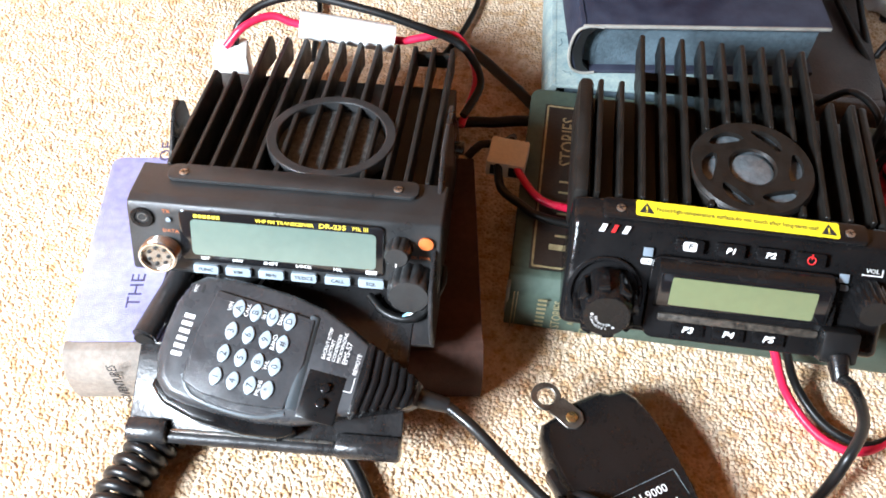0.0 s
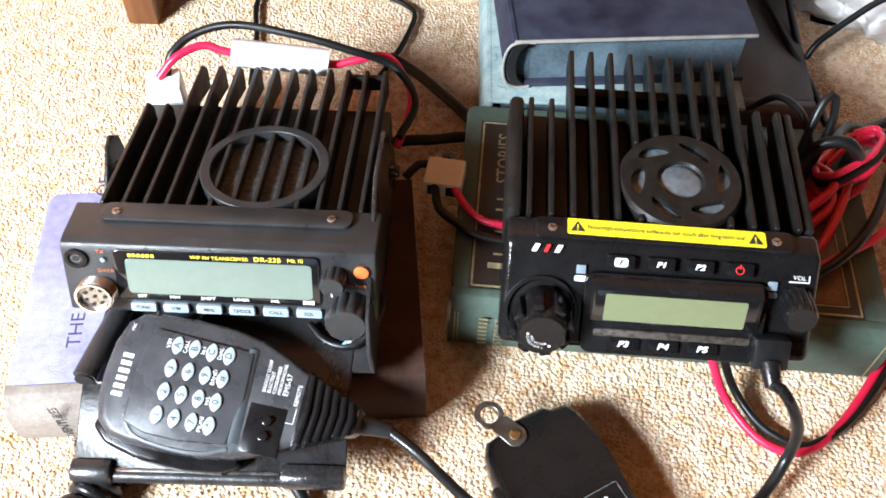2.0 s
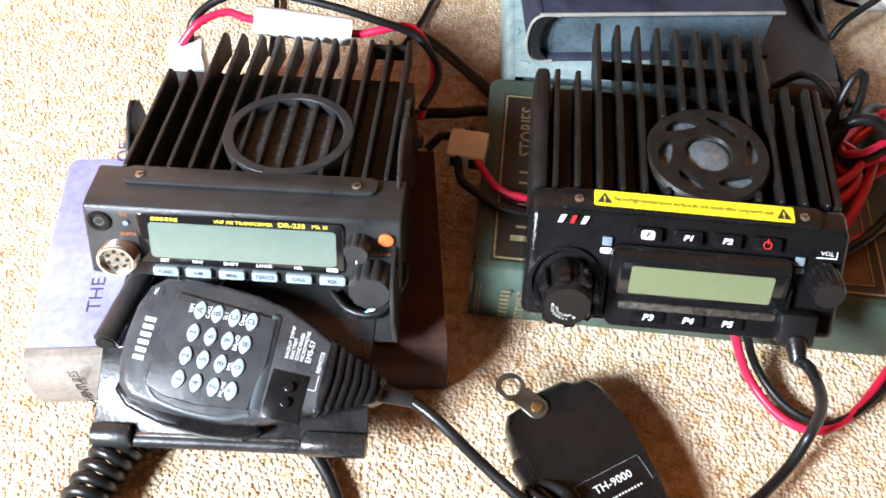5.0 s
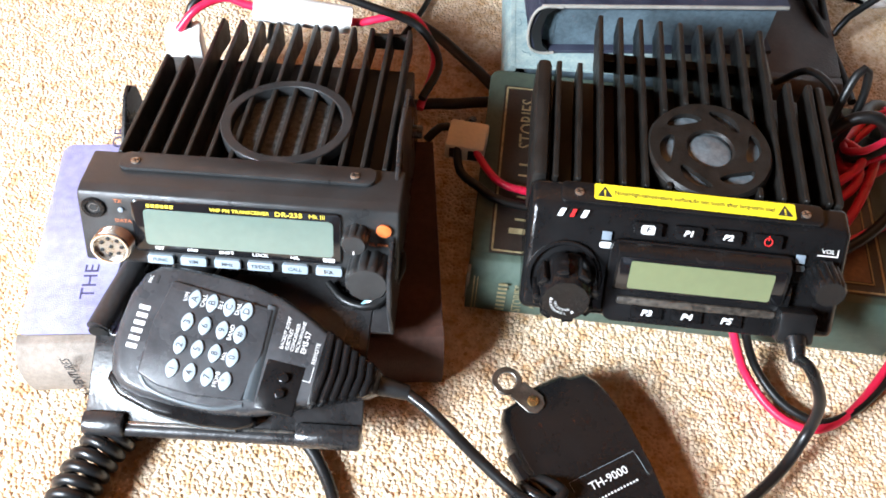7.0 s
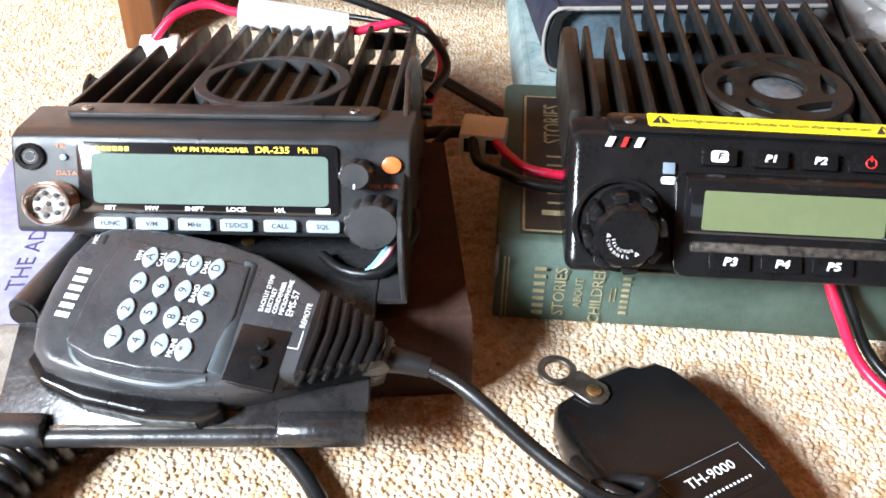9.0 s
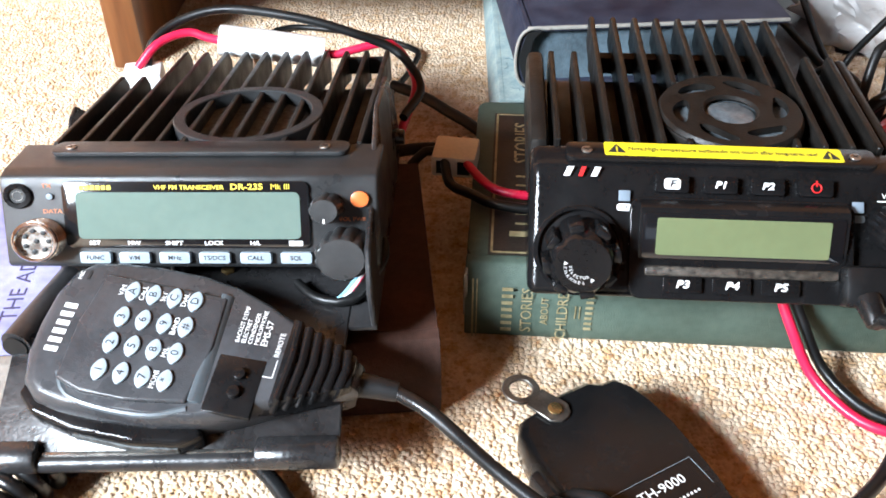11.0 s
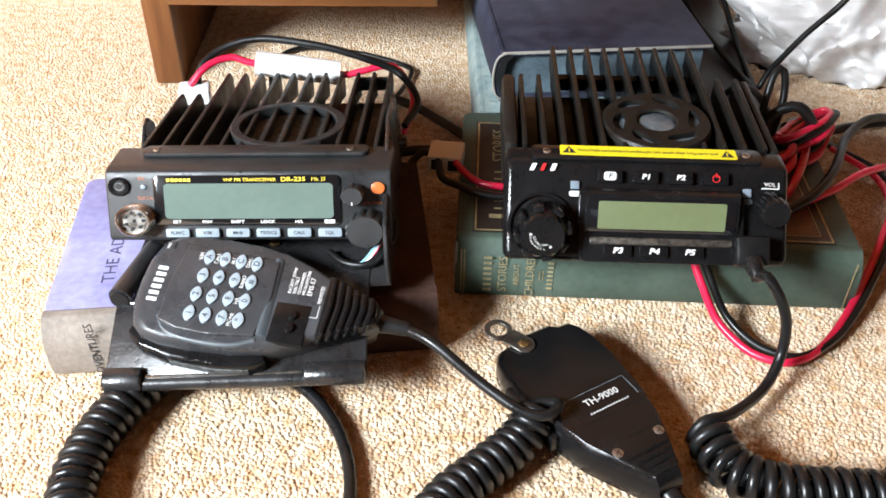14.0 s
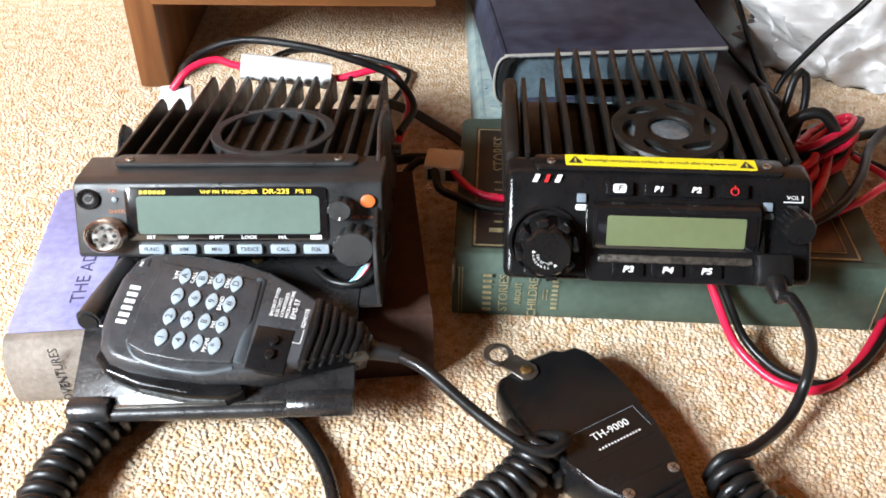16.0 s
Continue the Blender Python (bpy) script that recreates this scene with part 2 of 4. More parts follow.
def disc(r, lo, hi, n=32, bevel=0.0, r2=None, bm=None, at=(0, 0)):
    """A round, upright in z, of radius r below and r2 above."""
    r2 = r if r2 is None else r2
    bm2 = bmesh.new()
    bmesh.ops.create_cone(bm2, cap_ends=True, segments=n, radius1=r, radius2=r2, depth=hi - lo, matrix=Matrix.Translation((at[0], at[1], (lo + hi) / 2)))
    if bevel > 0:
        rims = [e for e in bm2.edges if abs(e.verts[0].co.z - e.verts[1].co.z) < 1e-7]
        bmesh.ops.bevel(bm2, geom=rims, offset=bevel, segments=2, profile=0.5, affect="EDGES")
    return merge(bm, bm2)


def ring(r0, r1, lo, hi, n=48, bm=None, at=(0, 0)):
    bm2 = bmesh.new()
    loops = []
    for r, z in ((r0, lo), (r1, lo), (r1, hi - 0.0004), (r1 - 0.0004, hi), (r0 + 0.0004, hi), (r0, hi - 0.0004)):
        loops.append([bm2.verts.new((at[0] + r * math.cos(2 * math.pi * k / n), at[1] + r * math.sin(2 * math.pi * k / n), z)) for k in range(n)])
    for a in range(6):
        b = (a + 1) % 6
        for k in range(n):
            bm2.faces.new((loops[a][k], loops[a][(k + 1) % n], loops[b][(k + 1) % n], loops[b][k]))
    return merge(bm, bm2)


def spline(points, step=0.004):
    """A smooth line through the points (Catmull-Rom)."""
    p = [Vector(q) for q in points]
    p = [p[0] * 2 - p[1], *p, p[-1] * 2 - p[-2]]
    out = []
    for i in range(1, len(p) - 2):
        n = max(2, int((p[i + 1] - p[i]).length / step))
        for k in range(n):
            t = k / n
            a, b, c, d = p[i - 1 : i + 3]
            out.append(0.5 * (2 * b + (c - a) * t + (2 * a - 5 * b + 4 * c - d) * t * t + (3 * b - a - 3 * c + d) * t ** 3))
    out.append(p[-2])
    return out


def frames(line):
    """Two cross directions along a line, carried without twist."""
    out, n = [], None
    for i in range(len(line)):
        t = (line[min(i + 1, len(line) - 1)] - line[max(i - 1, 0)]).normalized()
        if n is None:
            n = t.orthogonal().normalized()
        n = (n - t * n.dot(t)).normalized()
        out.append((n, t.cross(n)))
    return out


def sweep(line, r, n=12, bm=None, ends=None):
    bm2 = bmesh.new()
    loops = []
    for i, (p, (u, v)) in enumerate(zip(line, frames(line))):
        rr = r if ends is None else r * (ends[0] + (ends[1] - ends[0]) * i / (len(line) - 1))
        loops.append([bm2.verts.new(p + u * (rr * math.cos(2 * math.pi * k / n)) + v * (rr * math.sin(2 * math.pi * k / n))) for k in range(n)])
    for a, b in zip(loops, loops[1:]):
        for k in range(n):
            bm2.faces.new((a[k], a[(k + 1) % n], b[(k + 1) % n], b[k]))
    bm2.faces.new(loops[0][::-1])
    bm2.faces.new(loops[-1])
    return merge(bm, bm2)


def coil(points, radius, wire, pitch, n=12, bm=None, stretch=None, lead=None):
    """A cord wound in a helix along a line."""
    line = spline(points, 0.002)
    fr = frames(line)
    out, turn = [], 0.0
    for i in range(len(line) - 1):
        length = (line[i + 1] - line[i]).length
        f = i / (len(line) - 1)
        pit = pitch * (1 if stretch is None else stretch(f))
        m = max(1, int(length / pit * 14))
        for k in range(m):
            t = k / m
            p = line[i].lerp(line[i + 1], t)
            u, v = fr[i][0].lerp(fr[i + 1][0], t), fr[i][1].lerp(fr[i + 1][1], t)
            a = turn + 2 * math.pi * length / pit * t
            out.append(p + u * (radius * math.cos(a)) + v * (radius * math.sin(a)))
        turn += 2 * math.pi * length / pit
    if lead:
        out = spline([*lead, out[0], out[5]], 0.003) + out[6:]
    return sweep(out, wire, n, bm)


def lettering(parent, text, m, size, mat, width=1.0, name="lettering", align="CENTER", bold=0.0, slant=0.0):
    """Printed words, as a thin mesh that lies on the surface m."""
    cu = bpy.data.curves.new(name, "FONT")
    cu.body, cu.size, cu.align_x, cu.align_y, cu.extrude, cu.resolution_u, cu.offset, cu.shear = text, size, align, "CENTER", 0.00008, 2, bold, slant
    tmp = bpy.data.objects.new("tmp", cu)
    me = bpy.data.meshes.new_from_object(tmp)
    bpy.data.objects.remove(tmp)
    bpy.data.curves.remove(cu)
    me.materials.clear()
    me.materials.append(mat)
    me.name = name
    ob = new(name, me)
    ob.parent = parent
    ob.matrix_basis = m @ Matrix.Diagonal((width, 1, 1, 1))
    return ob


def bars(parent, rects, m, mat, name="print_mark", label=""):
    """Plain printed bars on the surface m: rectangles of centre, width and height."""
    if len(rects) > 4:
        return [bars(parent, [q], m, mat, name, label) for q in rects]
    bm = None
    for x, y, w, h in rects:
        bm = box(x - w / 2, x + w / 2, y - h / 2, y + h / 2, 0.0, 0.00012, bm=bm)
    return part(name, bm, mat, parent, label, m=m)


def axes_pose(o, ex, ey):
    """A pose at o with the given x direction and, as near as it goes, y direction."""
    ex = Vector(ex).normalized()
    ey = Vector(ey)
    ey = (ey - ex * ey.dot(ex)).normalized()
    ez = ex.cross(ey)
    m = Matrix((ex, ey, ez)).transposed().to_4x4()
    m.translation = o
    return m


# the lie of a word on a flat top that is read away from the viewer
READ_AWAY = Matrix(((0, -1, 0, 0), (1, 0, 0, 0), (0, 0, 1, 0), (0, 0, 0, 1)))


# ---- the room ----
def tufts(x0, x1, y0, y1, gap):
    """Cut-pile tufts: small bent domes of uneven height and lean, in one mesh."""
    rng = np.random.default_rng(3)
    gx, gy = np.meshgrid(np.arange(x0, x1, gap), np.arange(y0, y1, gap))
    n = gx.size
    cx = gx.ravel() + rng.uniform(-0.42, 0.42, n) * gap
    cy = gy.ravel() + rng.uniform(-0.42, 0.42, n) * gap
    top = rng.uniform(-0.0007, 0.0001, n)
    r = rng.uniform(0.7, 1.0, n) * gap * 0.95
    lean = rng.normal(0, 0.00035, (n, 2))
    spin = rng.uniform(0, 2 * np.pi, n)
    v = np.zeros((n, 11, 3))
    for k in range(5):
        a = spin + k * 2 * np.pi / 5
        v[:, k] = np.c_[cx + r * np.cos(a), cy + r * np.sin(a), np.full(n, -0.0022)]
        v[:, 5 + k] = np.c_[cx + lean[:, 0] * 0.6 + 0.72 * r * np.cos(a + 0.3), cy + lean[:, 1] * 0.6 + 0.72 * r * np.sin(a + 0.3), top - 0.0005]
    v[:, 10] = np.c_[cx + lean[:, 0], cy + lean[:, 1], top]
    one = [(k, (k + 1) % 5, 5 + (k + 1) % 5, 5 + k) for k in range(5)]
    quads = (np.arange(n)[:, None, None] * 11 + np.array(one)).reshape(-1, 4)
    tri = (np.arange(n)[:, None, None] * 11 + np.array([(5 + k, 5 + (k + 1) % 5, 10) for k in range(5)])).reshape(-1, 3)
    me = bpy.data.meshes.new("carpet_pile")
    nq, nt = len(quads), len(tri)
    me.vertices.add(n * 11)
    me.vertices.foreach_set("co", v.ravel())
    me.loops.add(nq * 4 + nt * 3)
    me.loops.foreach_set("vertex_index", np.r_[quads.ravel(), tri.ravel()].astype(np.int32))
    me.polygons.add(nq + nt)
    me.polygons.foreach_set("loop_start", np.r_[np.arange(nq) * 4, nq * 4 + np.arange(nt) * 3].astype(np.int32))
    me.update(calc_edges=True)
    me.polygons.foreach_set("use_smooth", [True] * (nq + nt))
    me.materials.append(CARPET)
    return me


floor = tagged(part("floor", box(-0.85, 4.0, -4.0, 0.77, -0.06, -0.0012), CARPET), "beige cut-pile carpet laid wall to wall", "carpet", kind="structure")
pile = new("carpet_pile", tufts(-0.46, 0.48, 0.10, 0.756, 0.0020))
tagged(pile, "speckled beige cut-pile carpet tufts", "carpet", kind="stuff")


def wall(name, outer, hole=None):
    x0, x1, y0, y1, z0, z1 = outer
    if hole is None:
        bm = box(*outer)
    else:
        a0, a1, h0, h1 = hole
        if x1 - x0 < y1 - y0:
            bm = box(x0, x1, y0, a0, z0, z1)
            for q in ((a1, y1, z0, z1), (a0, a1, z0, h0), (a0, a1, h1, z1)):
                bm = box(x0, x1, *q, bm=bm)
        else:
            bm = box(x0, a0, y0, y1, z0, z1)
            for q in ((a1, x1, z0, z1), (a0, a1, z0, h0), (a0, a1, h1, z1)):
                bm = box(q[0], q[1], y0, y1, q[2], q[3], bm=bm)
    return tagged(part(name, bm, WALL, smooth=False), "unseen wall tinted orange for warm bounce light", "wall", kind="structure")


# walls and ceiling stay out of view and serve as warm reflectors
wall("wall_west", (-0.95, -0.85, -4.0, 0.77, -0.06, 2.4), (-0.60, -0.06, 0.42, 0.95))
wall("wall_east", (4.0, 4.1, -4.0, 0.77, -0.06, 2.4))
wall("wall_north", (-0.95, 4.1, 0.77, 0.87, -0.06, 2.4))
wall("wall_south", (-0.95, 4.1, -4.1, -4.0, -0.06, 2.4), (-0.25, 0.85, 1.0, 2.0))
tagged(part("ceiling", box(-0.95, 4.1, -4.1, 0.87, 2.4, 2.5), CEIL, smooth=False), "unseen ceiling tinted for warm bounce light", "ceiling", kind="structure")
tagged(part("baseboard", box(-0.85, 4.0, 0.757, 0.7695, 0.0, 0.09, 0.003), TRIM), "white painted baseboard", "baseboard", kind="structure")


# ---- books ----
def rounded(w, h, r, n=5, at=(0, 0)):
    out = []
    for cx, cy, a0 in ((w / 2 - r, h / 2 - r, 0), (-w / 2 + r, h / 2 - r, 90), (-w / 2 + r, -h / 2 + r, 180), (w / 2 - r, -h / 2 + r, 270)):
        for k in range(n + 1):
            a = radians(a0 + 90 * k / n)
            out.append((at[0] + cx + r * math.cos(a), at[1] + cy + r * math.sin(a)))
    return out


def spine_bulge(f):
    """How far a rounded spine stands out at the share f of its height."""
    return 0.0085 * max(0.0, 2 * f - 1) ** 2.6 + 0.002 * max(0.0, 1 - 2 * f) ** 3 - 0.003


def board_plate(w, y0, d, z0, z1):
    """A cover board with softly rounded outer corners."""
    return prism(rounded(w, d - y0, 0.006, 4, at=(w / 2, (y0 + d) / 2)), z0, z1, "xyz", 0.001, 2, sides=False)


def book(name, m, w, d, t, cover, spine, pages, label, spine_front=True, board=0.003):
    """A closed hardback lying flat: x along the near edge, y away, z up."""
    ob = thing(name, m, label, "book")
    if spine_front:
        part("cover_board", board_plate(w, 0.009, d, t - board, t), cover, ob)
        part("cover_board", board_plate(w, 0.009, d, 0, board), cover, ob)
        n, outline = 12, []
        for k in range(n + 1):
            z = t * k / n
            outline.append((spine_bulge(k / n), z))
        outline += [(0.011, t), (0.011, 0)]
        part("spine", prism(outline, 0.0, w, "yzx", 0.0007), spine, ob)
        part("page_block", box(0.004, w - 0.004, 0.009, d - 0.004, board, t - board), pages, ob, "aged cream page edges")
    else:
        part("cover_board", box(0, w, 0, d, t - board, t, 0.0012), cover, ob)
        part("cover_board", box(0, w, 0, d, 0, board, 0.0012), cover, ob)
        n, outline = 9, []
        for k in range(n + 1):
            outline.append((0.002 - 0.006 * math.sin(math.pi * k / n) ** 0.6, t * k / n))
        outline += [(0.004, t), (0.004, 0)]
        part("spine", prism(outline, 0.0, d, "xzy", 0.0007), spine, ob)
        bm = bmesh.new()
        part("page_block", box(0.009, w - 0.005, 0.005, d - 0.004, board, t - board, bm=bm), pages, ob)
    return ob


PB = pose(-0.1685, 0.2845, 0, 0, 0, 7.5)
purple_book = book("hardback_book", PB, 0.197, 0.127, 0.034, PURPLE, SPINE, PAPER, "faded purple cloth hardback with a bleached grey spine")
lettering(purple_book, "THE ADVENTURES OF", pose(0.0285, 0.0835, 0.03405) @ READ_AWAY, 0.0096, INKBLUE, 1.15)
SP = Matrix(((0, -1, 0, 0), (0, 0, -1, 0), (1, 0, 0, 0), (0, 0, 0, 1)))
for text, x, size in (("ADVENTURES", 0.0245, 0.0062), ("OF", 0.0335, 0.0046)):
    lettering(purple_book, text, pose(x, -0.0033, 0.0165) @ SP, size, DARKP)
bars(purple_book, [(0, -0.042, 0.014, 0.004), (0.001, -0.052, 0.02, 0.004)], pose(0, -0.0033, 0.0165) @ SP, DARKP, "title_bar")
# dark overlays on cover and spine paint in the shade of the radio
part("shaded_cloth", box(0.088, 0.1968, 0.0105, 0.1265, 0.034, 0.0344), PLUM, purple_book, "plum cloth darkened for the shade of the radio")
part("shaded_spine", prism([(spine_bulge(k / 12) - 0.0003, 0.034 * k / 12) for k in range(13)] + [(0.0112, 0.0342), (0.0112, 0)], 0.09, 0.1972, "yzx"), PLUM, purple_book, "plum spine cloth darkened for the shade of the radio")

GT = 0.036
GB = pose(0.0352, 0.3545, 0, 0, 0, -1.5)
green_book = book("hardback_book", GB, 0.221, 0.140, GT, GREEN, GREEN, PAPER, "dark green cloth hardback with worn gilt lettering")


def frame_lines(x0, x1, y0, y1, w):
    return [((x0 + x1) / 2, y0, x1 - x0, w), ((x0 + x1) / 2, y1, x1 - x0, w), (x0, (y0 + y1) / 2, w, y1 - y0), (x1, (y0 + y1) / 2, w, y1 - y0)]


part("cover_panel", box(0.0090, 0.208, 0.0105, 0.1275, GT, GT + 0.0003), BLACKPANEL, green_book, "dark panel with a gilt border")
part("cover_picture", box(0.045, 0.2, 0.018, 0.120, GT + 0.0003, GT + 0.0006), PICTURE, green_book, "russet coloured picture pasted on the cover")
bars(green_book, frame_lines(0.0105, 0.2065, 0.012, 0.126, 0.0011), pose(0, 0, GT + 0.0004), GOLDP, "gilt_border")
bars(green_book, frame_lines(0.044, 0.201, 0.017, 0.121, 0.0008), pose(0, 0, GT + 0.0006), GOLDP, "gilt_border")
lettering(green_book, "STORIES", pose(0.0245, 0.0995, GT + 0.00045) @ READ_AWAY, 0.0135, GOLDP, 0.75)
bars(green_book, [(-0.029 + 0.0074 * k, 0.0, 0.0014 if k else 0.0035, 0.0080 if k else 0.013) for k in range(7)], pose(0.0245, 0.054, GT + 0.0004) @ READ_AWAY, GOLDP, "title_bar")
GS = pose(0, -0.0033, GT / 2 - 0.0005) @ SP
bars(green_book, [(-0.0114 + 0.0038 * k, -0.018, 0.0018, 0.0046) for k in range(7)], GS, GOLDP, "title_bar")
for text, x, size in (("STORIES", 0.0266, 0.0068), ("ABOUT", 0.0342, 0.0046), ("CHILDREN", 0.0417, 0.0066)):
    lettering(green_book, text, pose(x, -0.0033, GT / 2 - 0.0005) @ SP, size, GOLDP)
bars(green_book, [(0, -0.0470, 0.007, 0.0005), (0, -0.0488, 0.007, 0.0005)] + [(-0.009 + 0.003 * k, -0.0527, 0.0014, 0.0032) for k in range(7)], GS, GOLDP, "title_bar")
for y, w in ((-0.0035, 0.0007), (-0.0052, 0.0005), (-0.216, 0.0007)):
    bars(green_book, [(0, y, 0.033, w)], GS, GOLDP, "gilt_rule")
part("frayed_corner", box(-0.0006, 0.0012, -0.0026, 0.003, 0.012, GT - 0.001, 0.0006), FRAY, green_book, "frayed pale cloth corner")

map_book = book("hardback_book", pose(0.0495, 0.501, 0, 0, 0, 2.0), 0.155, 0.243, 0.034, MAP, MAP, PAGES, "large pale blue book with patterned paper boards", spine_front=False)
rng = random.Random(11)
for k in range(26):
    stroke = pose(rng.uniform(0.004, 0.06), rng.uniform(0.003, 0.13), 0.0341, 0, 0, rng.uniform(0, 180))
    part("pattern_mark", sweep(spline([(-0.003, 0, 0), (-0.001, rng.uniform(-0.002, 0.002), 0), (0.001, rng.uniform(-0.002, 0.002), 0), (0.0035, rng.uniform(-0.001, 0.001), 0)], 0.001), 0.00025, 5), MAPINK, map_book, m=stroke)

NB = pose(0.0625, 0.5120, 0.034, 0, 0, 7.0)
navy_book = book("hardback_book", NB, 0.144, 0.215, 0.0365, NAVY, NAVY, PAGES, "thick navy cloth hardback with faded patches and worn edges", spine_front=False, board=0.0032)
part("worn_edge", box(0.001, 0.143, -0.0006, 0.0012, 0.0347, 0.0366, 0.0005), FRAY, navy_book, "pale rubbed cover edge")
part("headcap", sweep(spline([(0.013, -0.0004, 0.0355), (0.004, -0.0006, 0.0362), (-0.0025, -0.0006, 0.0318), (-0.0048, -0.0006, 0.0185), (-0.0025, -0.0006, 0.0060), (0.004, -0.0006, 0.0014), (0.012, -0.0004, 0.0016)], 0.002), 0.0009, 8), FRAY, navy_book, "pale frayed spine end")
part("spine_hollow", prism([(0.009, 0.0345), (0.001, 0.0335), (-0.0035, 0.0185), (0.001, 0.0035), (0.009, 0.0025), (0.0045, 0.0075), (0.0022, 0.0185), (0.0045, 0.0300)], -0.0007, 0.003, "xzy"), HOLE, navy_book)
part("rounded_back", prism([(0.0048, 0.0310), (0.0026, 0.0185), (0.0048, 0.0068), (0.012, 0.0045), (0.012, 0.0325)], 0.0047, 0.012, "xzy", 0.0008), PAGES, navy_book, "rounded back of the page block")

brown_book = book("hardback_book", pose(0.2085, 0.527, 0, 0, 0, -1), 0.049, 0.22, 0.014, BROWNBOOK, BROWNBOOK, PAPER, "dark brown leatherette book lying flat on the carpet", spine_front=True)


# ---- low wooden stand ----
stand = thing("wooden_stand", pose(-0.198, 0.589, 0, 0, 0, 1.5), "low varnished brown wooden stand with a board shelf", "stand")
side = [(0, 0), (0.155, 0), (0.155, 0.30), (0.0, 0.30)]
part("side_panel", prism(side, 0.0, 0.021, "yzx", 0.002), WOODV, stand)
part("side_panel", prism([(0.1, 0), (0.155, 0), (0.155, 0.30), (0.1, 0.30)], 0.40, 0.421, "yzx", 0.002), WOODV, stand)
part("shelf", box(0.0225, 0.217, -0.011, 0.15, 0.0685, 0.092, 0.0025), WOOD, stand)
part("top_board", box(-0.02, 0.44, -0.02, 0.16, 0.301, 0.323, 0.003), WOOD, stand)


# ---- first transceiver ----
def screw(parent, m, r=0.0022):
    ob = part("screw", disc(r, 0, 0.0007, 16, 0.0003), BAREMETAL, parent, m=m)
    bars(ob, [(0, 0, r * 1.2, 0.0004), (0, 0, 0.0004, r * 1.2)], pose(0, 0, 0.0007, 0, 0, 25), HOLE, "slot")
    return ob


def knob(name, parent, m, r, h, mat, lobes, label, mark=None, flute=0.1):
    """A turned knob with grip flutes."""
    bm = bmesh.new()
    n = lobes * 6
    loops = []
    for z, f in ((0, 1.0), (h * 0.75, 0.96), (h * 0.93, 0.9), (h, 0.8)):
        loop = []
        for k in range(n):
            a = 2 * math.pi * k / n
            q = 1 - flute * (0.5 + 0.5 * math.cos(a * lobes)) ** 3 * (1 if f > 0.85 else 0)
            loop.append(bm.verts.new((r * f * q * math.cos(a), r * f * q * math.sin(a), z)))
        loops.append(loop)
    for a, b in zip(loops, loops[1:]):
        for k in range(n):
            bm.faces.new((a[k], a[(k + 1) % n], b[(k + 1) % n], b[k]))
    bm.faces.new(loops[-1])
    bm.faces.new(loops[0][::-1])
    ob = part(name, bm, mat, parent, label, m=m)
    if mark:
        bars(ob, mark, pose(0, 0, h + 0.0001), WHITE, "pointer_mark")
    return ob


radio_a = thing("mobile_transceiver", pose(-0.07, 0.3605, 0.0886, -8.6, -1.6, 0.3), "black mobile radio transceiver with finned heat sink and grey display", "radio", "transceivers")
TA = radians(17)
FA = Matrix(((1, 0, 0, 0), (0, math.sin(TA), -math.cos(TA), -0.0243), (0, math.cos(TA), math.sin(TA), -0.022), (0, 0, 0, 1))) @ pose(0, 0.0034, 0) @ Matrix.Diagonal((1, 0.87, 1, 1))
body = [(0.008, -0.0012), (-0.013, -0.002), (-0.0178, -0.0032), (-0.0193, -0.0062), (-0.0284, -0.0355), (-0.0272, -0.0376), (0.008, -0.0385)]
part("front_panel", prism(body, -0.0722, 0.0722, "yzx", 0.0022, 3), PLASTIC, radio_a)
part("chassis", box(-0.067, 0.067, 0.0085, 0.102, -0.0385, -0.0135, 0.001), FINS, radio_a, "black metal chassis block")
part("cover_plate", prism(rounded(0.117, 0.011, 0.004, at=(0.001, 0.001)), -0.0012, 0.0006, "xyz", 0.0004), PLASTIC, radio_a, "flat plate with two screws")
for x in (-0.05, 0.05):
    screw(radio_a, pose(x, 0, 0.0006))
for i in range(13):
    x = -0.0600 + 0.0102 * i
    back = 0.0895 if i < 2 else 0.1255
    z1 = -0.0006
    low = -0.0135
    tail = [(0.0075, low), (back - 0.020, low), (back - 0.001, low - 0.004), (back, -0.006), (back - 0.004, z1), (0.0075, z1)]
    part("cooling_fin", prism(tail, x - 0.0011, x + 0.0011, "yzx", 0.0004, 1), FINS, radio_a)
part("fin_bridge", box(0.0415, 0.0625, 0.119, 0.122, -0.012, -0.004), FINS, radio_a)
part("speaker_ring", ring(0.0265, 0.0315, -0.006, 0.0002), PLASTIC, radio_a, "flat black ring over the fins", m=pose(0.0118, 0.0372, 0))
part("speaker_mesh", disc(0.0265, -0.0110, -0.0055, 32), MESHGREY, radio_a, "dusty grey speaker mesh", m=pose(0.0118, 0.0372, 0))

face = part("display_bezel", prism(rounded(0.0942, 0.0295, 0.003), 0, 0.0012, "xyz", 0.0005), PANEL, radio_a, "glossy black display surround", m=FA @ pose(-0.0006, 0.0022, 0))
part("display", prism(rounded(0.0852, 0.0206, 0.0022), 0.0012, 0.0015), LCD, face, "blank grey-green liquid crystal display", m=pose(0.001, -0.0002, 0))
FT = pose(0.0006, -0.0022, 0.00125)
bars(face, [(-0.0397 + 0.0021 * k, 0.0143, 0.0016, 0.0019) for k in range(6)], FT, YELLOWP, "maker_mark")
lettering(face, "VHF FM TRANSCEIVER", FT @ pose(0.0013, 0.0143, 0), 0.0027, YELLOWP, 1.0, bold=0.00005)
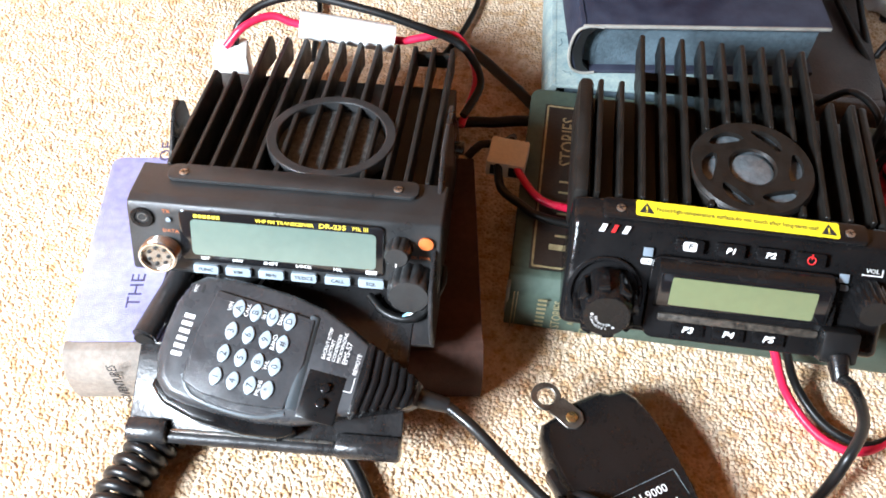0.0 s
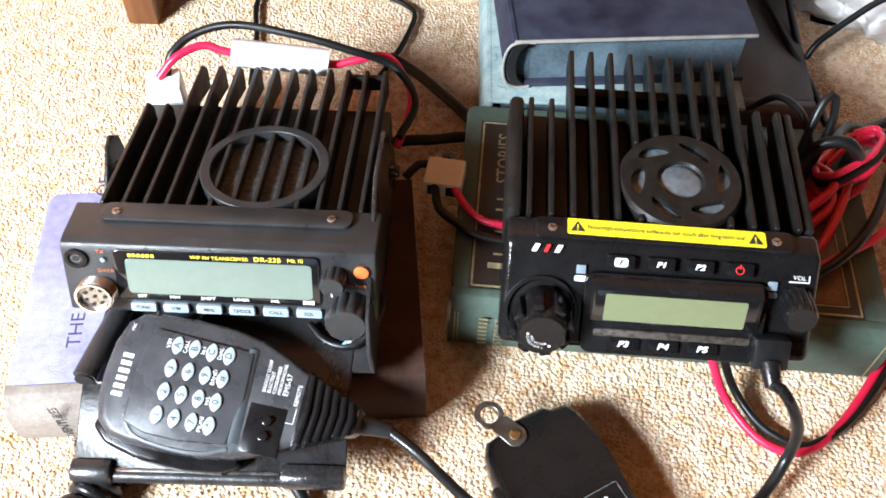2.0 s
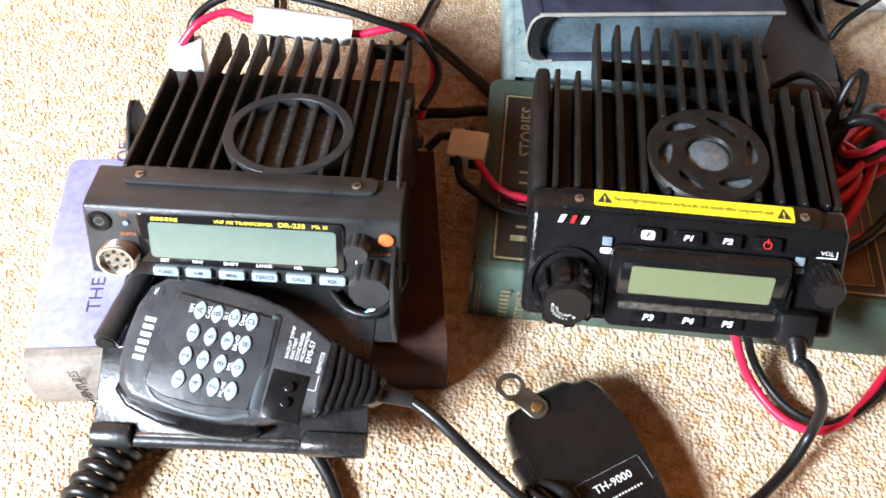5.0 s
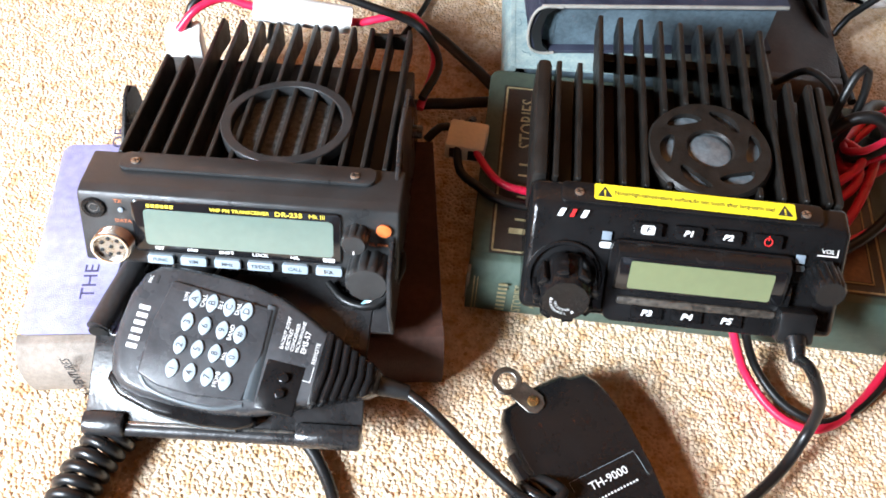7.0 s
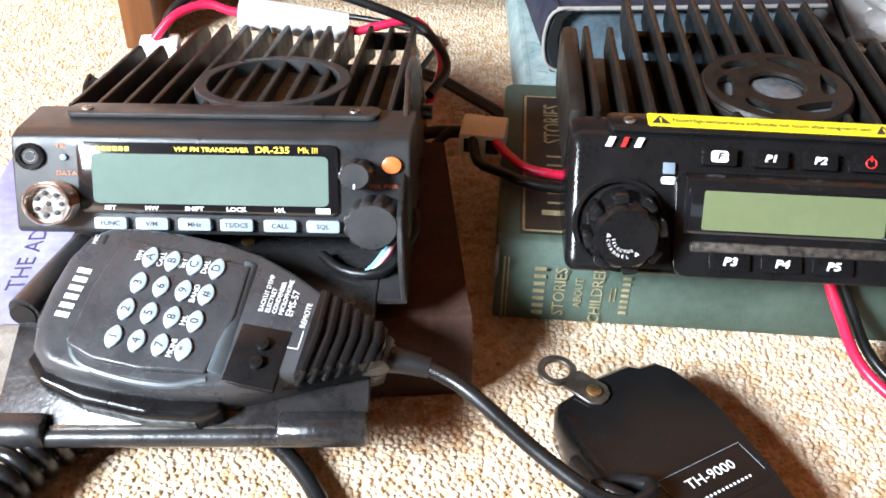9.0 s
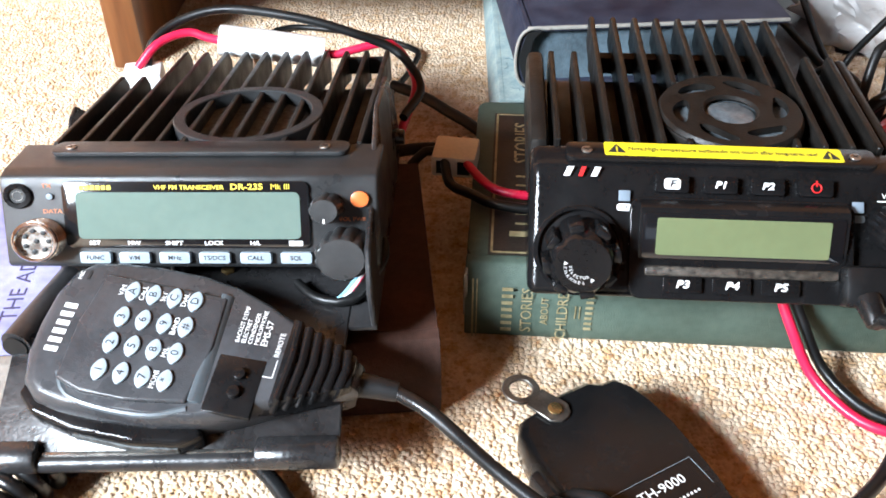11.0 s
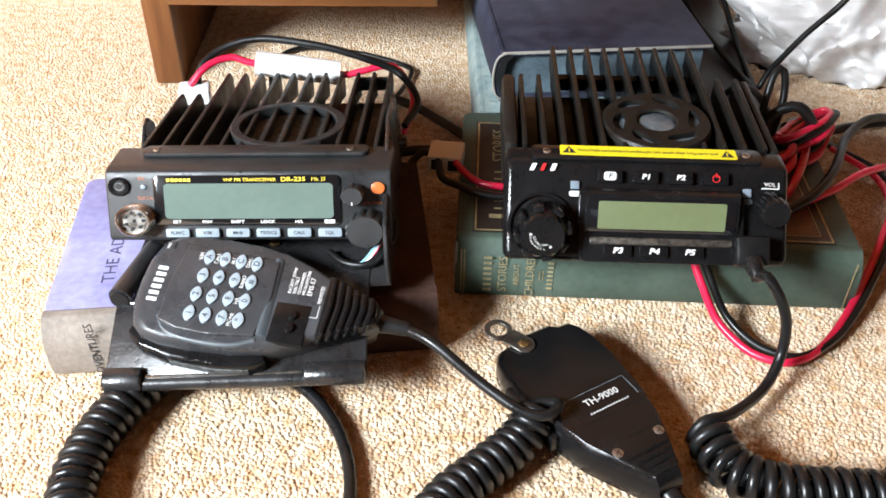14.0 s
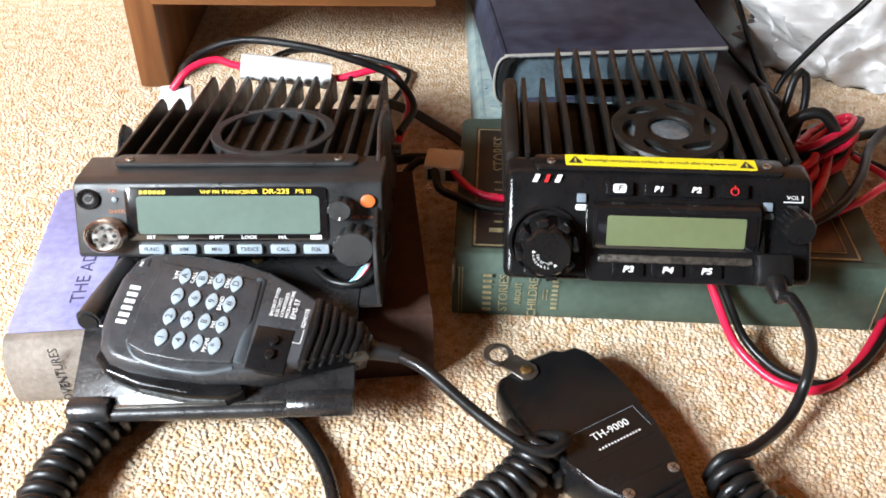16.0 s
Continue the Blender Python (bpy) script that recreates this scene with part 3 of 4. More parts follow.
lettering(face, "DR-235", FT @ pose(0.0232, 0.0145, 0), 0.0036, YELLOWP, 1.1, bold=0.00008)
lettering(face, "Mk III", FT @ pose(0.0358, 0.0145, 0), 0.0034, YELLOWP, 0.95)
US = (-0.0364, -0.0212, -0.0057, 0.0096, 0.0254)
for u, text in zip(US, ("SET", "MW", "SHIFT", "LOCK", "H/L")):
    lettering(face, text, FT @ pose(u, -0.0102, 0), 0.0025, WHITE, 1.1, bold=0.00005)
bars(face, [(0.0409, -0.0102, 0.0052, 0.0022)], FT, WHITE, "label_block")
lettering(face, "D", FT @ pose(0.0409, -0.0102, 0.0002), 0.0022, DARKP)
for u, text in zip((*US, 0.0409), ("FUNC", "V/M", "MHz", "TS/DCS", "CALL", "SQL")):
    key = part("push_button", prism(rounded(0.0118, 0.0049, 0.0008), -0.001, 0.0022, "xyz", 0.0005), KEY, radio_a, "pale grey push button", m=FA @ pose(u, -0.0166, 0))
    lettering(key, text, pose(0, 0, 0.00225), 0.0028, DARKP, 0.95, bold=0.00004)
jack = part("socket_rim", ring(0.0032, 0.0056, -0.001, 0.0012, 28), GLOSSY, radio_a, m=FA @ pose(-0.065, 0.0105, 0))
part("socket_hole", disc(0.0033, -0.001, 0.0004, 20), HOLE, jack)
part("socket_sleeve", ring(0.0017, 0.0024, 0, 0.0006, 20), BAREMETAL, jack)
conn = part("microphone_connector", ring(0.0072, 0.0088, -0.001, 0.0085, 36), CHROME, radio_a, "nickel plated round microphone socket", m=FA @ pose(-0.0567, -0.0082, 0))
for k in range(5):
    part("thread", ring(0.0086, 0.0091, 0.0006 + 0.0014 * k, 0.0013 + 0.0014 * k, 36), CHROME, conn)
part("socket_insert", disc(0.0073, 0, 0.006, 28), BAREMETAL, conn)
for k in range(8):
    a = 2 * math.pi * k / 7
    p = (0, 0) if k == 7 else (0.0047 * math.cos(a), 0.0047 * math.sin(a))
    part("pin_hole", disc(0.0010, 0.0058, 0.0066, 10, 0.0002), HOLE, conn, m=pose(*p, 0))
part("transmit_lamp", disc(0.0014, 0, 0.001, 18, 0.0004), LED, radio_a, "small clear lamp", m=FA @ pose(-0.0526, 0.0103, 0))
lettering(radio_a, "TX", FA @ pose(-0.0537, 0.0148, 0.00005), 0.0026, ORANGEP, 1.1)
lettering(radio_a, "DATA", FA @ pose(-0.0522, 0.0036, 0.00005), 0.0027, ORANGEP, 1.05)
lettering(radio_a, "VOL PWR", FA @ pose(0.0625, 0.0002, 0.00005), 0.0024, ORANGEP)
knob("volume_knob", radio_a, FA @ pose(0.0535, 0.0058, 0), 0.0062, 0.011, PLASTIC, 9, "small ribbed black knob", [(0, -0.004, 0.0006, 0.002)])
knob("tuning_knob", radio_a, FA @ pose(0.0600, -0.0135, 0), 0.0108, 0.0155, PLASTIC, 12, "large ribbed black tuning knob")
part("power_button", prism(rounded(0.0068, 0.0068, 0.0032), 0, 0.0016, "xyz", 0.0006), ORANGEB, radio_a, "orange power button", m=FA @ pose(0.0655, 0.0092, 0))
part("side_bolt", disc(0.0035, 0, 0.008, 16, 0.0006), BRACKET, radio_a, m=pose(0.067, 0.062, -0.022, 0, 90, 0))


# ---- mounting bracket under the first transceiver ----
bracket = thing("mounting_bracket", pose(-0.067, 0.262, 0.0042, 0, -4.0, 0.6), "chipped black steel mounting bracket on the purple book", "bracket")
plate = [(0.0, 0.0195), (0.036, 0.0352), (0.20, 0.0352), (0.20, 0.0375), (0.0355, 0.0375), (0.0, 0.0218)]
part("plate", prism(plate, -0.063, 0.063, "yzx", 0.0006, 1), BRACKET, bracket)
lip = [(0.004, 0.0165), (-0.002, 0.0155), (-0.0055, 0.0185), (-0.0055, 0.0235), (-0.002, 0.0262), (0.004, 0.0262)]
part("lip", prism(lip, -0.063, -0.044, "yzx", 0.0015), BRACKET, bracket)
part("lip", prism(lip, 0.034, 0.063, "yzx", 0.0015), BRACKET, bracket)
part("rolled_edge", sweep([Vector((-0.045, -0.001, 0.019)), Vector((-0.005, -0.001, 0.019)), Vector((0.035, -0.001, 0.019))], 0.0034, 12), BRACKET, bracket)
part("worn_edge", box(-0.043, 0.033, -0.0005, 0.001, 0.0219, 0.0229, 0.0003), BAREMETAL, bracket, "bare metal where the enamel has chipped")
part("hole_rim", ring(0.0108, 0.0124, 0.0374, 0.0384, 40), BAREMETAL, bracket, "bare bright rim of a punched hole", m=pose(-0.0245, 0.0780, 0))
part("punched_hole", disc(0.0108, 0.0372, 0.0377, 36), HOLE, bracket, m=pose(-0.0245, 0.0780, 0))
part("hole_rim", ring(0.0056, 0.0068, -0.0002, 0.0007, 32), BAREMETAL, bracket, "bare bright rim of a punched hole", m=pose(-0.0540, 0.0425, 0.0375))
part("punched_hole", disc(0.0056, -0.0004, 0.0003, 28), PURPLE, bracket, m=pose(-0.0540, 0.0425, 0.0375))
ear = [(0.045, 0.036), (0.17, 0.036), (0.17, 0.055), (0.155, 0.082), (0.12, 0.088), (0.085, 0.074), (0.055, 0.066), (0.046, 0.052)]
part("side_ear", prism(ear, 0.0715, 0.0737, "yzx", 0.0006, 1), BRACKET, bracket)
left_ear = [(0.112, 0.036), (0.17, 0.036), (0.17, 0.063), (0.163, 0.070), (0.156, 0.0685)]
part("side_ear", prism(left_ear, -0.0745, -0.0723, "yzx", 0.0006, 1), BRACKET, bracket)
part("plate_wing", box(0.063, 0.0737, 0.045, 0.17, 0.0352, 0.0375, 0.0005), BRACKET, bracket)
part("plate_wing", box(-0.0745, -0.063, 0.11, 0.17, 0.0352, 0.0375, 0.0005), BRACKET, bracket)
part("curled_tab", sweep([Vector((-0.0605, 0.037, 0.0405)), Vector((-0.0565, 0.056, 0.0405)), Vector((-0.052, 0.075, 0.0405))], 0.0062, 16), BRACKET, bracket, m=pose(0, 0, 0, 0, 0, 0))
part("tab_hollow", disc(0.0045, 0, 0.001, 16), HOLE, bracket, m=pose(-0.0606, 0.0365, 0.0405, 90, 0, 0))
part("bolt", disc(0.003, 0.0375, 0.0395, 6, 0.0004), BRASS, bracket, m=pose(0.01, 0.08, 0))


# ---- first microphone, on the bracket ----
M1 = axes_pose((-0.0752, 0.2908, 0.0543), (0.975, -0.135, -0.045), (0.24, 0.94, 0.29)) @ Matrix.Diagonal((1.015, 0.98, 1, 1))
mic_a = thing("hand_microphone", M1, "black keypad hand microphone with pale oval keys", "microphone", "hand microphones")


def mic_shell(outline, levels):
    """A hollow-looking hand set: one outline at several heights and insets."""
    bm = bmesh.new()
    loops = []
    for z, f, shift in levels:
        loops.append([bm.verts.new((x * f + shift, y * f, z)) for x, y in outline])
    n = len(outline)
    for a, b in zip(loops, loops[1:]):
        for k in range(n):
            bm.faces.new((a[k], a[(k + 1) % n], b[(k + 1) % n], b[k]))
    bm.faces.new(loops[-1])
    bm.faces.new(loops[0][::-1])
    return bm


half = [(-0.0425, 0.0), (-0.0418, 0.013), (-0.0385, 0.0235), (-0.033, 0.0285), (-0.024, 0.0305), (-0.008, 0.0312), (0.010, 0.0305), (0.024, 0.028), (0.038, 0.0225), (0.051, 0.016), (0.063, 0.0105), (0.073, 0.0068), (0.0755, 0.005)]
outline = [(x, -y) for x, y in half] + [(x, y) for x, y in half[:0:-1]]
part("shell", mic_shell(outline, [(-0.021, 0.9, 0.003), (-0.019, 0.95, 0.0015), (-0.0125, 0.98, 0), (-0.0085, 1.0, 0), (-0.0058, 0.998, 0), (-0.0036, 0.985, 0), (-0.0019, 0.962, 0.0005), (-0.0009, 0.932, 0.001), (-0.0005, 0.895, 0.0012)]), MICPLASTIC, mic_a)
pad = [(-0.026, -0.0215), (-0.027, 0.0), (-0.024, 0.0225), (0.0225, 0.0205), (0.0235, 0.0), (0.021, -0.0225), (0.0, -0.0255), (-0.016, -0.025)]
part("keypad_panel", prism(pad, -0.002, 0.0012, "xyz", 0.0011, 3), MICPLASTIC, mic_a, "raised keypad panel")
# lighter grey paints the highlight along the panel bevel and the shell's front edge
part("keypad_trim", prism([(0.0205, 0.0012), (0.0222, 0.0011), (0.0252, -0.0006), (0.0252, -0.002), (0.0205, -0.002)], -0.0225, 0.0212, "xzy", 0.0003, 1), TRIMGREY, mic_a, "sloping edge of the keypad panel, greyed as a highlight", m=pose(0, 0, 0, 0, 0, 2))
part("front_lip", sweep(spline([(-0.0265, -0.0185, -0.0012), (-0.0205, -0.0262, -0.0014), (-0.006, -0.0288, -0.0016), (0.010, -0.0282, -0.0016), (0.0215, -0.0240, -0.0012)], 0.003), 0.0013, 8), TRIMGREY, mic_a, "curved lip below the keypad, greyed as a highlight")
names = (("1", "4", "7", "*"), ("2", "5", "8", "0"), ("3", "6", "9", "#"), ("A", "B", "C", "D"))
lens = []
for k in range(20):
    a = 2 * math.pi * k / 20
    lens.append((0.0027 * math.cos(a) * (1 - 0.25 * math.sin(a) ** 2), 0.0043 * math.sin(a)))
for r, row in enumerate(names):
    for c, text in enumerate(row):
        key = part("key", prism(lens, 0.0008, 0.0022, "xyz", 0.0005), KEY, mic_a, "pale oval key", m=pose(-0.0118 + 0.00785 * c, -0.0162 + 0.0108 * r, 0))
        lettering(key, text, pose(0, 0, 0.00223) @ READ_AWAY, 0.0042, DARKP)
for text, l, w in (("V/M", -0.0158, 0.0165), ("CALL", -0.0080, 0.0165), ("SET", -0.0002, 0.0165), ("DIAL", 0.0077, 0.0165), ("BAND", 0.0078, 0.0054), ("H/L", 0.0078, -0.0054), ("MONI", 0.0078, -0.0162)):
    lettering(mic_a, text, pose(l, w, 0.00125) @ READ_AWAY, 0.0028, WHITE, 0.95)
for k in range(6):
    bars(mic_a, [(-0.0095 + 0.0036 * k, 0.0, 0.0020, 0.0048)], pose(-0.0325, -0.001, -0.0004) @ READ_AWAY, WHITE, "maker_mark")
lettering(mic_a, "MIC", pose(-0.034, 0.021, -0.0004) @ READ_AWAY, 0.0022, WHITE)
part("microphone_hole", box(-0.0315, -0.0305, 0.0195, 0.0235, -0.0008, -0.0003), HOLE, mic_a)
for k, text in enumerate(("BACKLIT DTMF", "ELECTRET", "CONDENSER", "MICROPHONE")):
    lettering(mic_a, text, pose(0.0305 + 0.0023 * k, 0.0040, -0.0004) @ READ_AWAY, 0.0022, WHITE, align="LEFT")
lettering(mic_a, "EMS-57", pose(0.0402, 0.0040, -0.0004) @ READ_AWAY, 0.0034, WHITE, align="LEFT")
lettering(mic_a, "REMOTE", pose(0.0458, 0.0005, -0.0004) @ READ_AWAY, 0.0026, WHITE, align="LEFT")
bars(mic_a, [(0.0465, -0.004, 0.0003, 0.007), (0.0445, -0.0075, 0.004, 0.0003)], pose(0, 0, -0.0005), WHITE, "printed_line")
part("switch_recess", box(0.0262, 0.0432, -0.0238, -0.0015, -0.003, -0.0002, 0.0006), GLOSSY, mic_a, "sunken switch panel")
for w in (-0.0075, -0.0145):
    part("slide_switch", disc(0.0023, -0.001, 0.0017, 14, 0.0006), GLOSSY, mic_a, m=pose(0.0355, w - 0.001, 0))
for k in range(6):
    l = 0.0505 + 0.0039 * k
    y = 0.0168 - 0.0019 * k
    part("grip_rib", sweep([Vector((l - 0.002, -y, -0.006)), Vector((l, -y * 0.9, -0.0002)), Vector((l + 0.001, 0, 0.0004)), Vector((l, y * 0.9, -0.0002)), Vector((l - 0.002, y, -0.006))], 0.0016, 10), GLOSSY, mic_a)
part("rib_bed", prism([(0.0475, -0.0176), (0.0475, 0.0176), (0.0735, 0.0062), (0.0735, -0.0062)], -0.012, -0.0001, "xyz", 0.0012), GLOSSY, mic_a)
press = [(-0.040, -0.0195), (-0.0415, -0.026), (-0.034, -0.0325), (-0.018, -0.0362), (0.004, -0.0368), (0.020, -0.0345), (0.0275, -0.0300), (0.0255, -0.0262), (0.0, -0.026)]
press_bar = part("press_bar", prism(press, -0.0185, -0.0078, "xyz", 0.0026, 3), GLOSSY, mic_a, "glossy curved push to talk bar")
part("press_inset", prism([(-0.018, -0.0365), (0.004, -0.0374), (0.0195, -0.0352), (0.0195, -0.0340), (0.0, -0.0355), (-0.018, -0.0350)], -0.0160, -0.0115, "xyz", 0.0004), MESHGREY, press_bar, "speckled grey grip inlay")
part("cord_boot", sweep([Vector((0.074, 0, -0.010)), Vector((0.080, 0, -0.010)), Vector((0.088, 0, -0.011))], 0.0048, 14, ends=(1.0, 0.75)), RUBBER, mic_a, "moulded cord boot")


# ---- second transceiver ----
radio_b = thing("mobile_transceiver", pose(0.1323, 0.3645, 0.088, 0.3, 0, -0.6), "glossy black mobile transceiver with fan grille and yellow warning sticker", "radio", "transceivers")
TB = radians(40)
FB = Matrix(((1, 0, 0, 0), (0, math.sin(TB), -math.cos(TB), -0.0245), (0, math.cos(TB), math.sin(TB), -0.0205), (0, 0, 0, 1)))
body = [(0.009, -0.001), (-0.0065, -0.0012), (-0.0398, -0.0387), (-0.0335, -0.0437), (0.009, -0.0455)]
part("front_panel", prism(body, -0.0725, 0.0725, "yzx", 0.0056, 4), GLOSSY, radio_b)
part("chassis", box(-0.0685, 0.0685, 0.009, 0.088, -0.0455, -0.0165, 0.001), DARKFINS, radio_b, "black metal chassis block")
part("foot", box(-0.05, 0.05, 0.02, 0.08, -0.0523, -0.0455), DARKFINS, radio_b, "black metal foot plate")
part("side_rail", box(-0.0728, -0.0652, 0.0095, 0.086, -0.03, -0.0002, 0.0028), DARKFINS, radio_b)
part("side_rail", box(0.0665, 0.0715, 0.0095, 0.086, -0.03, -0.0012, 0.0022), DARKFINS, radio_b)
for i in range(13):
    x = -0.0617 + 0.01045 * i
    tall = 2 <= i <= 10
    back = 0.123 if tall else 0.086
    shape = [(0.0085, -0.017), (back - 0.022, -0.017), (back, -0.014), (back, -0.002), (back - 0.002, 0.0006)]
    reach = 0.0298 ** 2 - (x - 0.0105) ** 2
    if reach > 0:  # the fin stops at the fan well
        y0, y1 = 0.0345 - math.sqrt(reach), 0.0345 + math.sqrt(reach)
        shape += [(y1, 0.0006), (y1, -0.0095)]
        shape += [(y0, -0.0095), (y0, 0.0006), (0.0085, 0.0006)] if y0 > 0.0095 else [(0.0085, -0.0095)]
    else:
        shape.append((0.0085, 0.0006))
    part("cooling_fin", prism(shape, x - 0.0012, x + 0.0012, "yzx", 0.0005, 1), DARKFINS, radio_b)
part("fin_bridge", box(-0.042, 0.045, 0.098, 0.104, -0.018, -0.010), DARKFINS, radio_b)
part("cover_plate", prism(rounded(0.118, 0.0115, 0.003), -0.001, 0.0012, "xyz", 0.0005), GLOSSY, radio_b, m=pose(0, 0.0005, 0))
for x in (-0.051, 0.051):
    screw(radio_b, pose(x, 0, 0.0012))
sticker = part("warning_sticker", prism(rounded(0.0905, 0.0088, 0.001), 0, 0.0003), YELLOW, radio_b, "yellow high temperature warning sticker", m=pose(0.001, 0.001, 0.0013, 0, 0, -0.5))
lettering(sticker, "Note:High-temperature surface,do not touch after long-term use!", pose(0.0, 0, 0.0003), 0.0033, DARKP, 0.82, bold=0.00003)
for x in (-0.0405, 0.0405):
    part("warning_triangle", prism([(-0.0034, -0.0028), (0.0034, -0.0028), (0, 0.0031)], 0.0003, 0.00042), DARKP, sticker, m=pose(x, 0, 0))
    bars(sticker, [(x, -0.0002, 0.0007, 0.0022), (x, -0.0021, 0.0007, 0.0006)], pose(0, 0, 0.00043), YELLOW, "exclamation_mark")

FC = pose(0.0105, 0.0345, 0.0006)


def fan_cover():
    """A flat round cover with a hub opening and six tapering slots swept round it."""
    bm = bmesh.new()
    n, slots, span = 180, 6, radians(49)
    cols = []
    for k in range(n + 1):
        a = 2 * math.pi * k / n
        phi = (-a + 0.5) % (2 * math.pi / slots)
        f = phi / span
        is_slot = f <= 1.0001
        mid = 0.0228 - 0.0042 * f if is_slot else 0.0190
        wide = 0.0002 + 0.0032 * math.sin(math.pi * min(1.0, f)) ** 0.6 if is_slot else 0.0004
        inner, outer = mid - wide, mid + wide
        rs = (0.0104, 0.0115, inner, outer, 0.0285, 0.0296)
        zs = (-0.0008, 0.0004, 0.0004, 0.0004, 0.0004, -0.0012)
        cols.append(([bm.verts.new((r * math.cos(a), r * math.sin(a), z)) for r, z in zip(rs, zs)] if k < n else cols[0][0], is_slot))
    for (c0, o0), (c1, o1) in zip(cols, cols[1:]):
        for b in range(5):
            if b == 2 and o0 and o1:
                continue
            bm.faces.new((c0[b], c0[b + 1], c1[b + 1], c1[b]))
    bmesh.ops.recalc_face_normals(bm, faces=bm.faces)
    bmesh.ops.solidify(bm, geom=bm.faces[:], thickness=0.0028)
    return bm


guard = part("fan_grille", fan_cover(), DARKFINS, radio_b, "matt black round fan cover with six swept slots", m=FC)
part("grille_rim", ring(0.0288, 0.0299, -0.012, -0.0018), DARKFINS, guard)
part("fan_hub", disc(0.0112, -0.0075, -0.0016, 32, 0.0024), FANGREY, guard, "shiny grey fan hub")
part("fan_disc", disc(0.0270, -0.0085, -0.0034, 40, 0.0015), FANGREY, guard, "shiny grey fan blades")

# front of the second transceiver
bez = part("display_bezel", prism(rounded(0.0835, 0.0385, 0.005), -0.001, 0.0036, "xyz", 0.0022, 4), GLOSSY, radio_b, "raised glossy display surround", m=FB @ pose(0.0068, -0.0048, 0))
part("display_hood", prism([(-0.0045, 0.0030), (-0.0040, 0.0038), (0.0131, 0.0084), (0.0150, 0.0080), (0.0185, 0.0034), (0.0185, 0.0030)], -0.0385, 0.0385, "yzx", 0.0003, 1), GLOSSY, bez)
part("display_frame", prism(rounded(0.0745, 0.0175, 0.002), 0.0, 0.0005, "xyz", 0.0002), PANEL, bez, m=pose(-0.0003, 0.0046, 0.0061, 15.1, 0, 0))
part("display", prism(rounded(0.0640, 0.0142, 0.001), 0.0005, 0.0008), LCDT, bez, "blank olive liquid crystal display", m=pose(-0.0003, 0.0046, 0.0061, 15.1, 0, 0))
part("display_ledge", box(-0.036, 0.036, -0.0105, -0.0065, 0.0030, 0.0052, 0.0012), DUSTY, bez, "dusty ledge under the display")
for u, text in ((-0.0192, "F"), (-0.001, "P1"), (0.0165, "P2"), (0.0345, "")):
    key = part("push_button", prism(rounded(0.0125, 0.0064, 0.001), -0.001, 0.002, "xyz", 0.0007), GLOSSY, radio_b, "glossy black push button", m=FB @ pose(u, 0.0197, 0))
    if text == "F":
        part("letter_block", prism(rounded(0.0062, 0.0042, 0.0012), 0.002, 0.0022), WHITE, key)
        lettering(key, "F", pose(0, 0, 0.0023), 0.0036, DARKP, 1.3, bold=0.0001, slant=0.2)
    elif text:
        lettering(key, text, pose(0, 0, 0.0020), 0.0036, WHITE, 1.25, bold=0.00014, slant=0.2)
    else:
        part("power_symbol", ring(0.0015, 0.0020, 0.0019, 0.0024, 20), REDP, key, "red power symbol")
        bars(key, [(0, 0.0017, 0.0006, 0.0022)], pose(0, 0, 0.0021), REDP, "power_symbol")
for u, text in ((-0.015, "P3"), (0.0032, "P4"), (0.0212, "P5")):
    key = part("push_button", prism(rounded(0.0142, 0.0062, 0.001), 0.002, 0.0054, "xyz", 0.0009), GLOSSY, radio_b, "glossy black push button", m=FB @ pose(u, -0.0182, 0))
    lettering(key, text, pose(0, 0, 0.0054), 0.0040, WHITE, 1.25, bold=0.00014, slant=0.2)
for x, mat, wide in ((-0.0052, WHITE, 0.0015), (0.0, REDP, 0.0011), (0.0052, WHITE, 0.0015)):
    part("maker_mark", prism([(x - wide, -0.0018), (x + wide * 0.6, -0.0018), (x + wide + 0.001, 0.0019), (x - wide * 0.6 + 0.001, 0.0019)], 0.0, 0.00012), mat, radio_b, m=FB @ pose(-0.0535, 0.0236, 0.0001))
for u, v in ((-0.0368, 0.0148), (0.0505, 0.0130)):
    part("status_lamp", box(-0.0022, 0.0022, -0.0021, 0.0021, 0, 0.0007, 0.0003), LED, radio_b, "square pale lamp window", m=FB @ pose(u, v, 0))
    part("lamp_label", prism(rounded(0.0056, 0.0028, 0.0012), 0, 0.0002), WHITE if u < 0 else TRIMGREY, radio_b, m=FB @ pose(u, v - 0.0044, 0.0001))
lettering(radio_b, "TX", FB @ pose(-0.0368, 0.0104, 0.0003), 0.0024, DARKP, 1.2)
lettering(radio_b, "VOL", FB @ pose(0.0622, 0.0175, 0.0002), 0.0028, WHITE, 1.1)
bars(radio_b, [(0.0622, 0.0155, 0.009, 0.0005), (0.0666, 0.017, 0.0005, 0.0034)], FB @ pose(0, 0, 0.0001), WHITE, "volume_wedge")
part("knob_collar", ring(0.0152, 0.0172, -0.002, 0.0014, 48), GLOSSY, radio_b, m=FB @ pose(-0.0535, -0.0065, 0))
big = knob("channel_knob", radio_b, FB @ pose(-0.0535, -0.0055, -0.001, 20, 0, 0), 0.0128, 0.0205, GLOSSY, 8, "large toothed glossy black channel knob", flute=0.08)
for k in range(8):
    part("knob_tooth", box(0.0112, 0.0145, -0.0028, 0.0028, 0.004, 0.0175, 0.0009), GLOSSY, big, m=pose(0, 0, 0, 0, 0, 45 * k + 12))
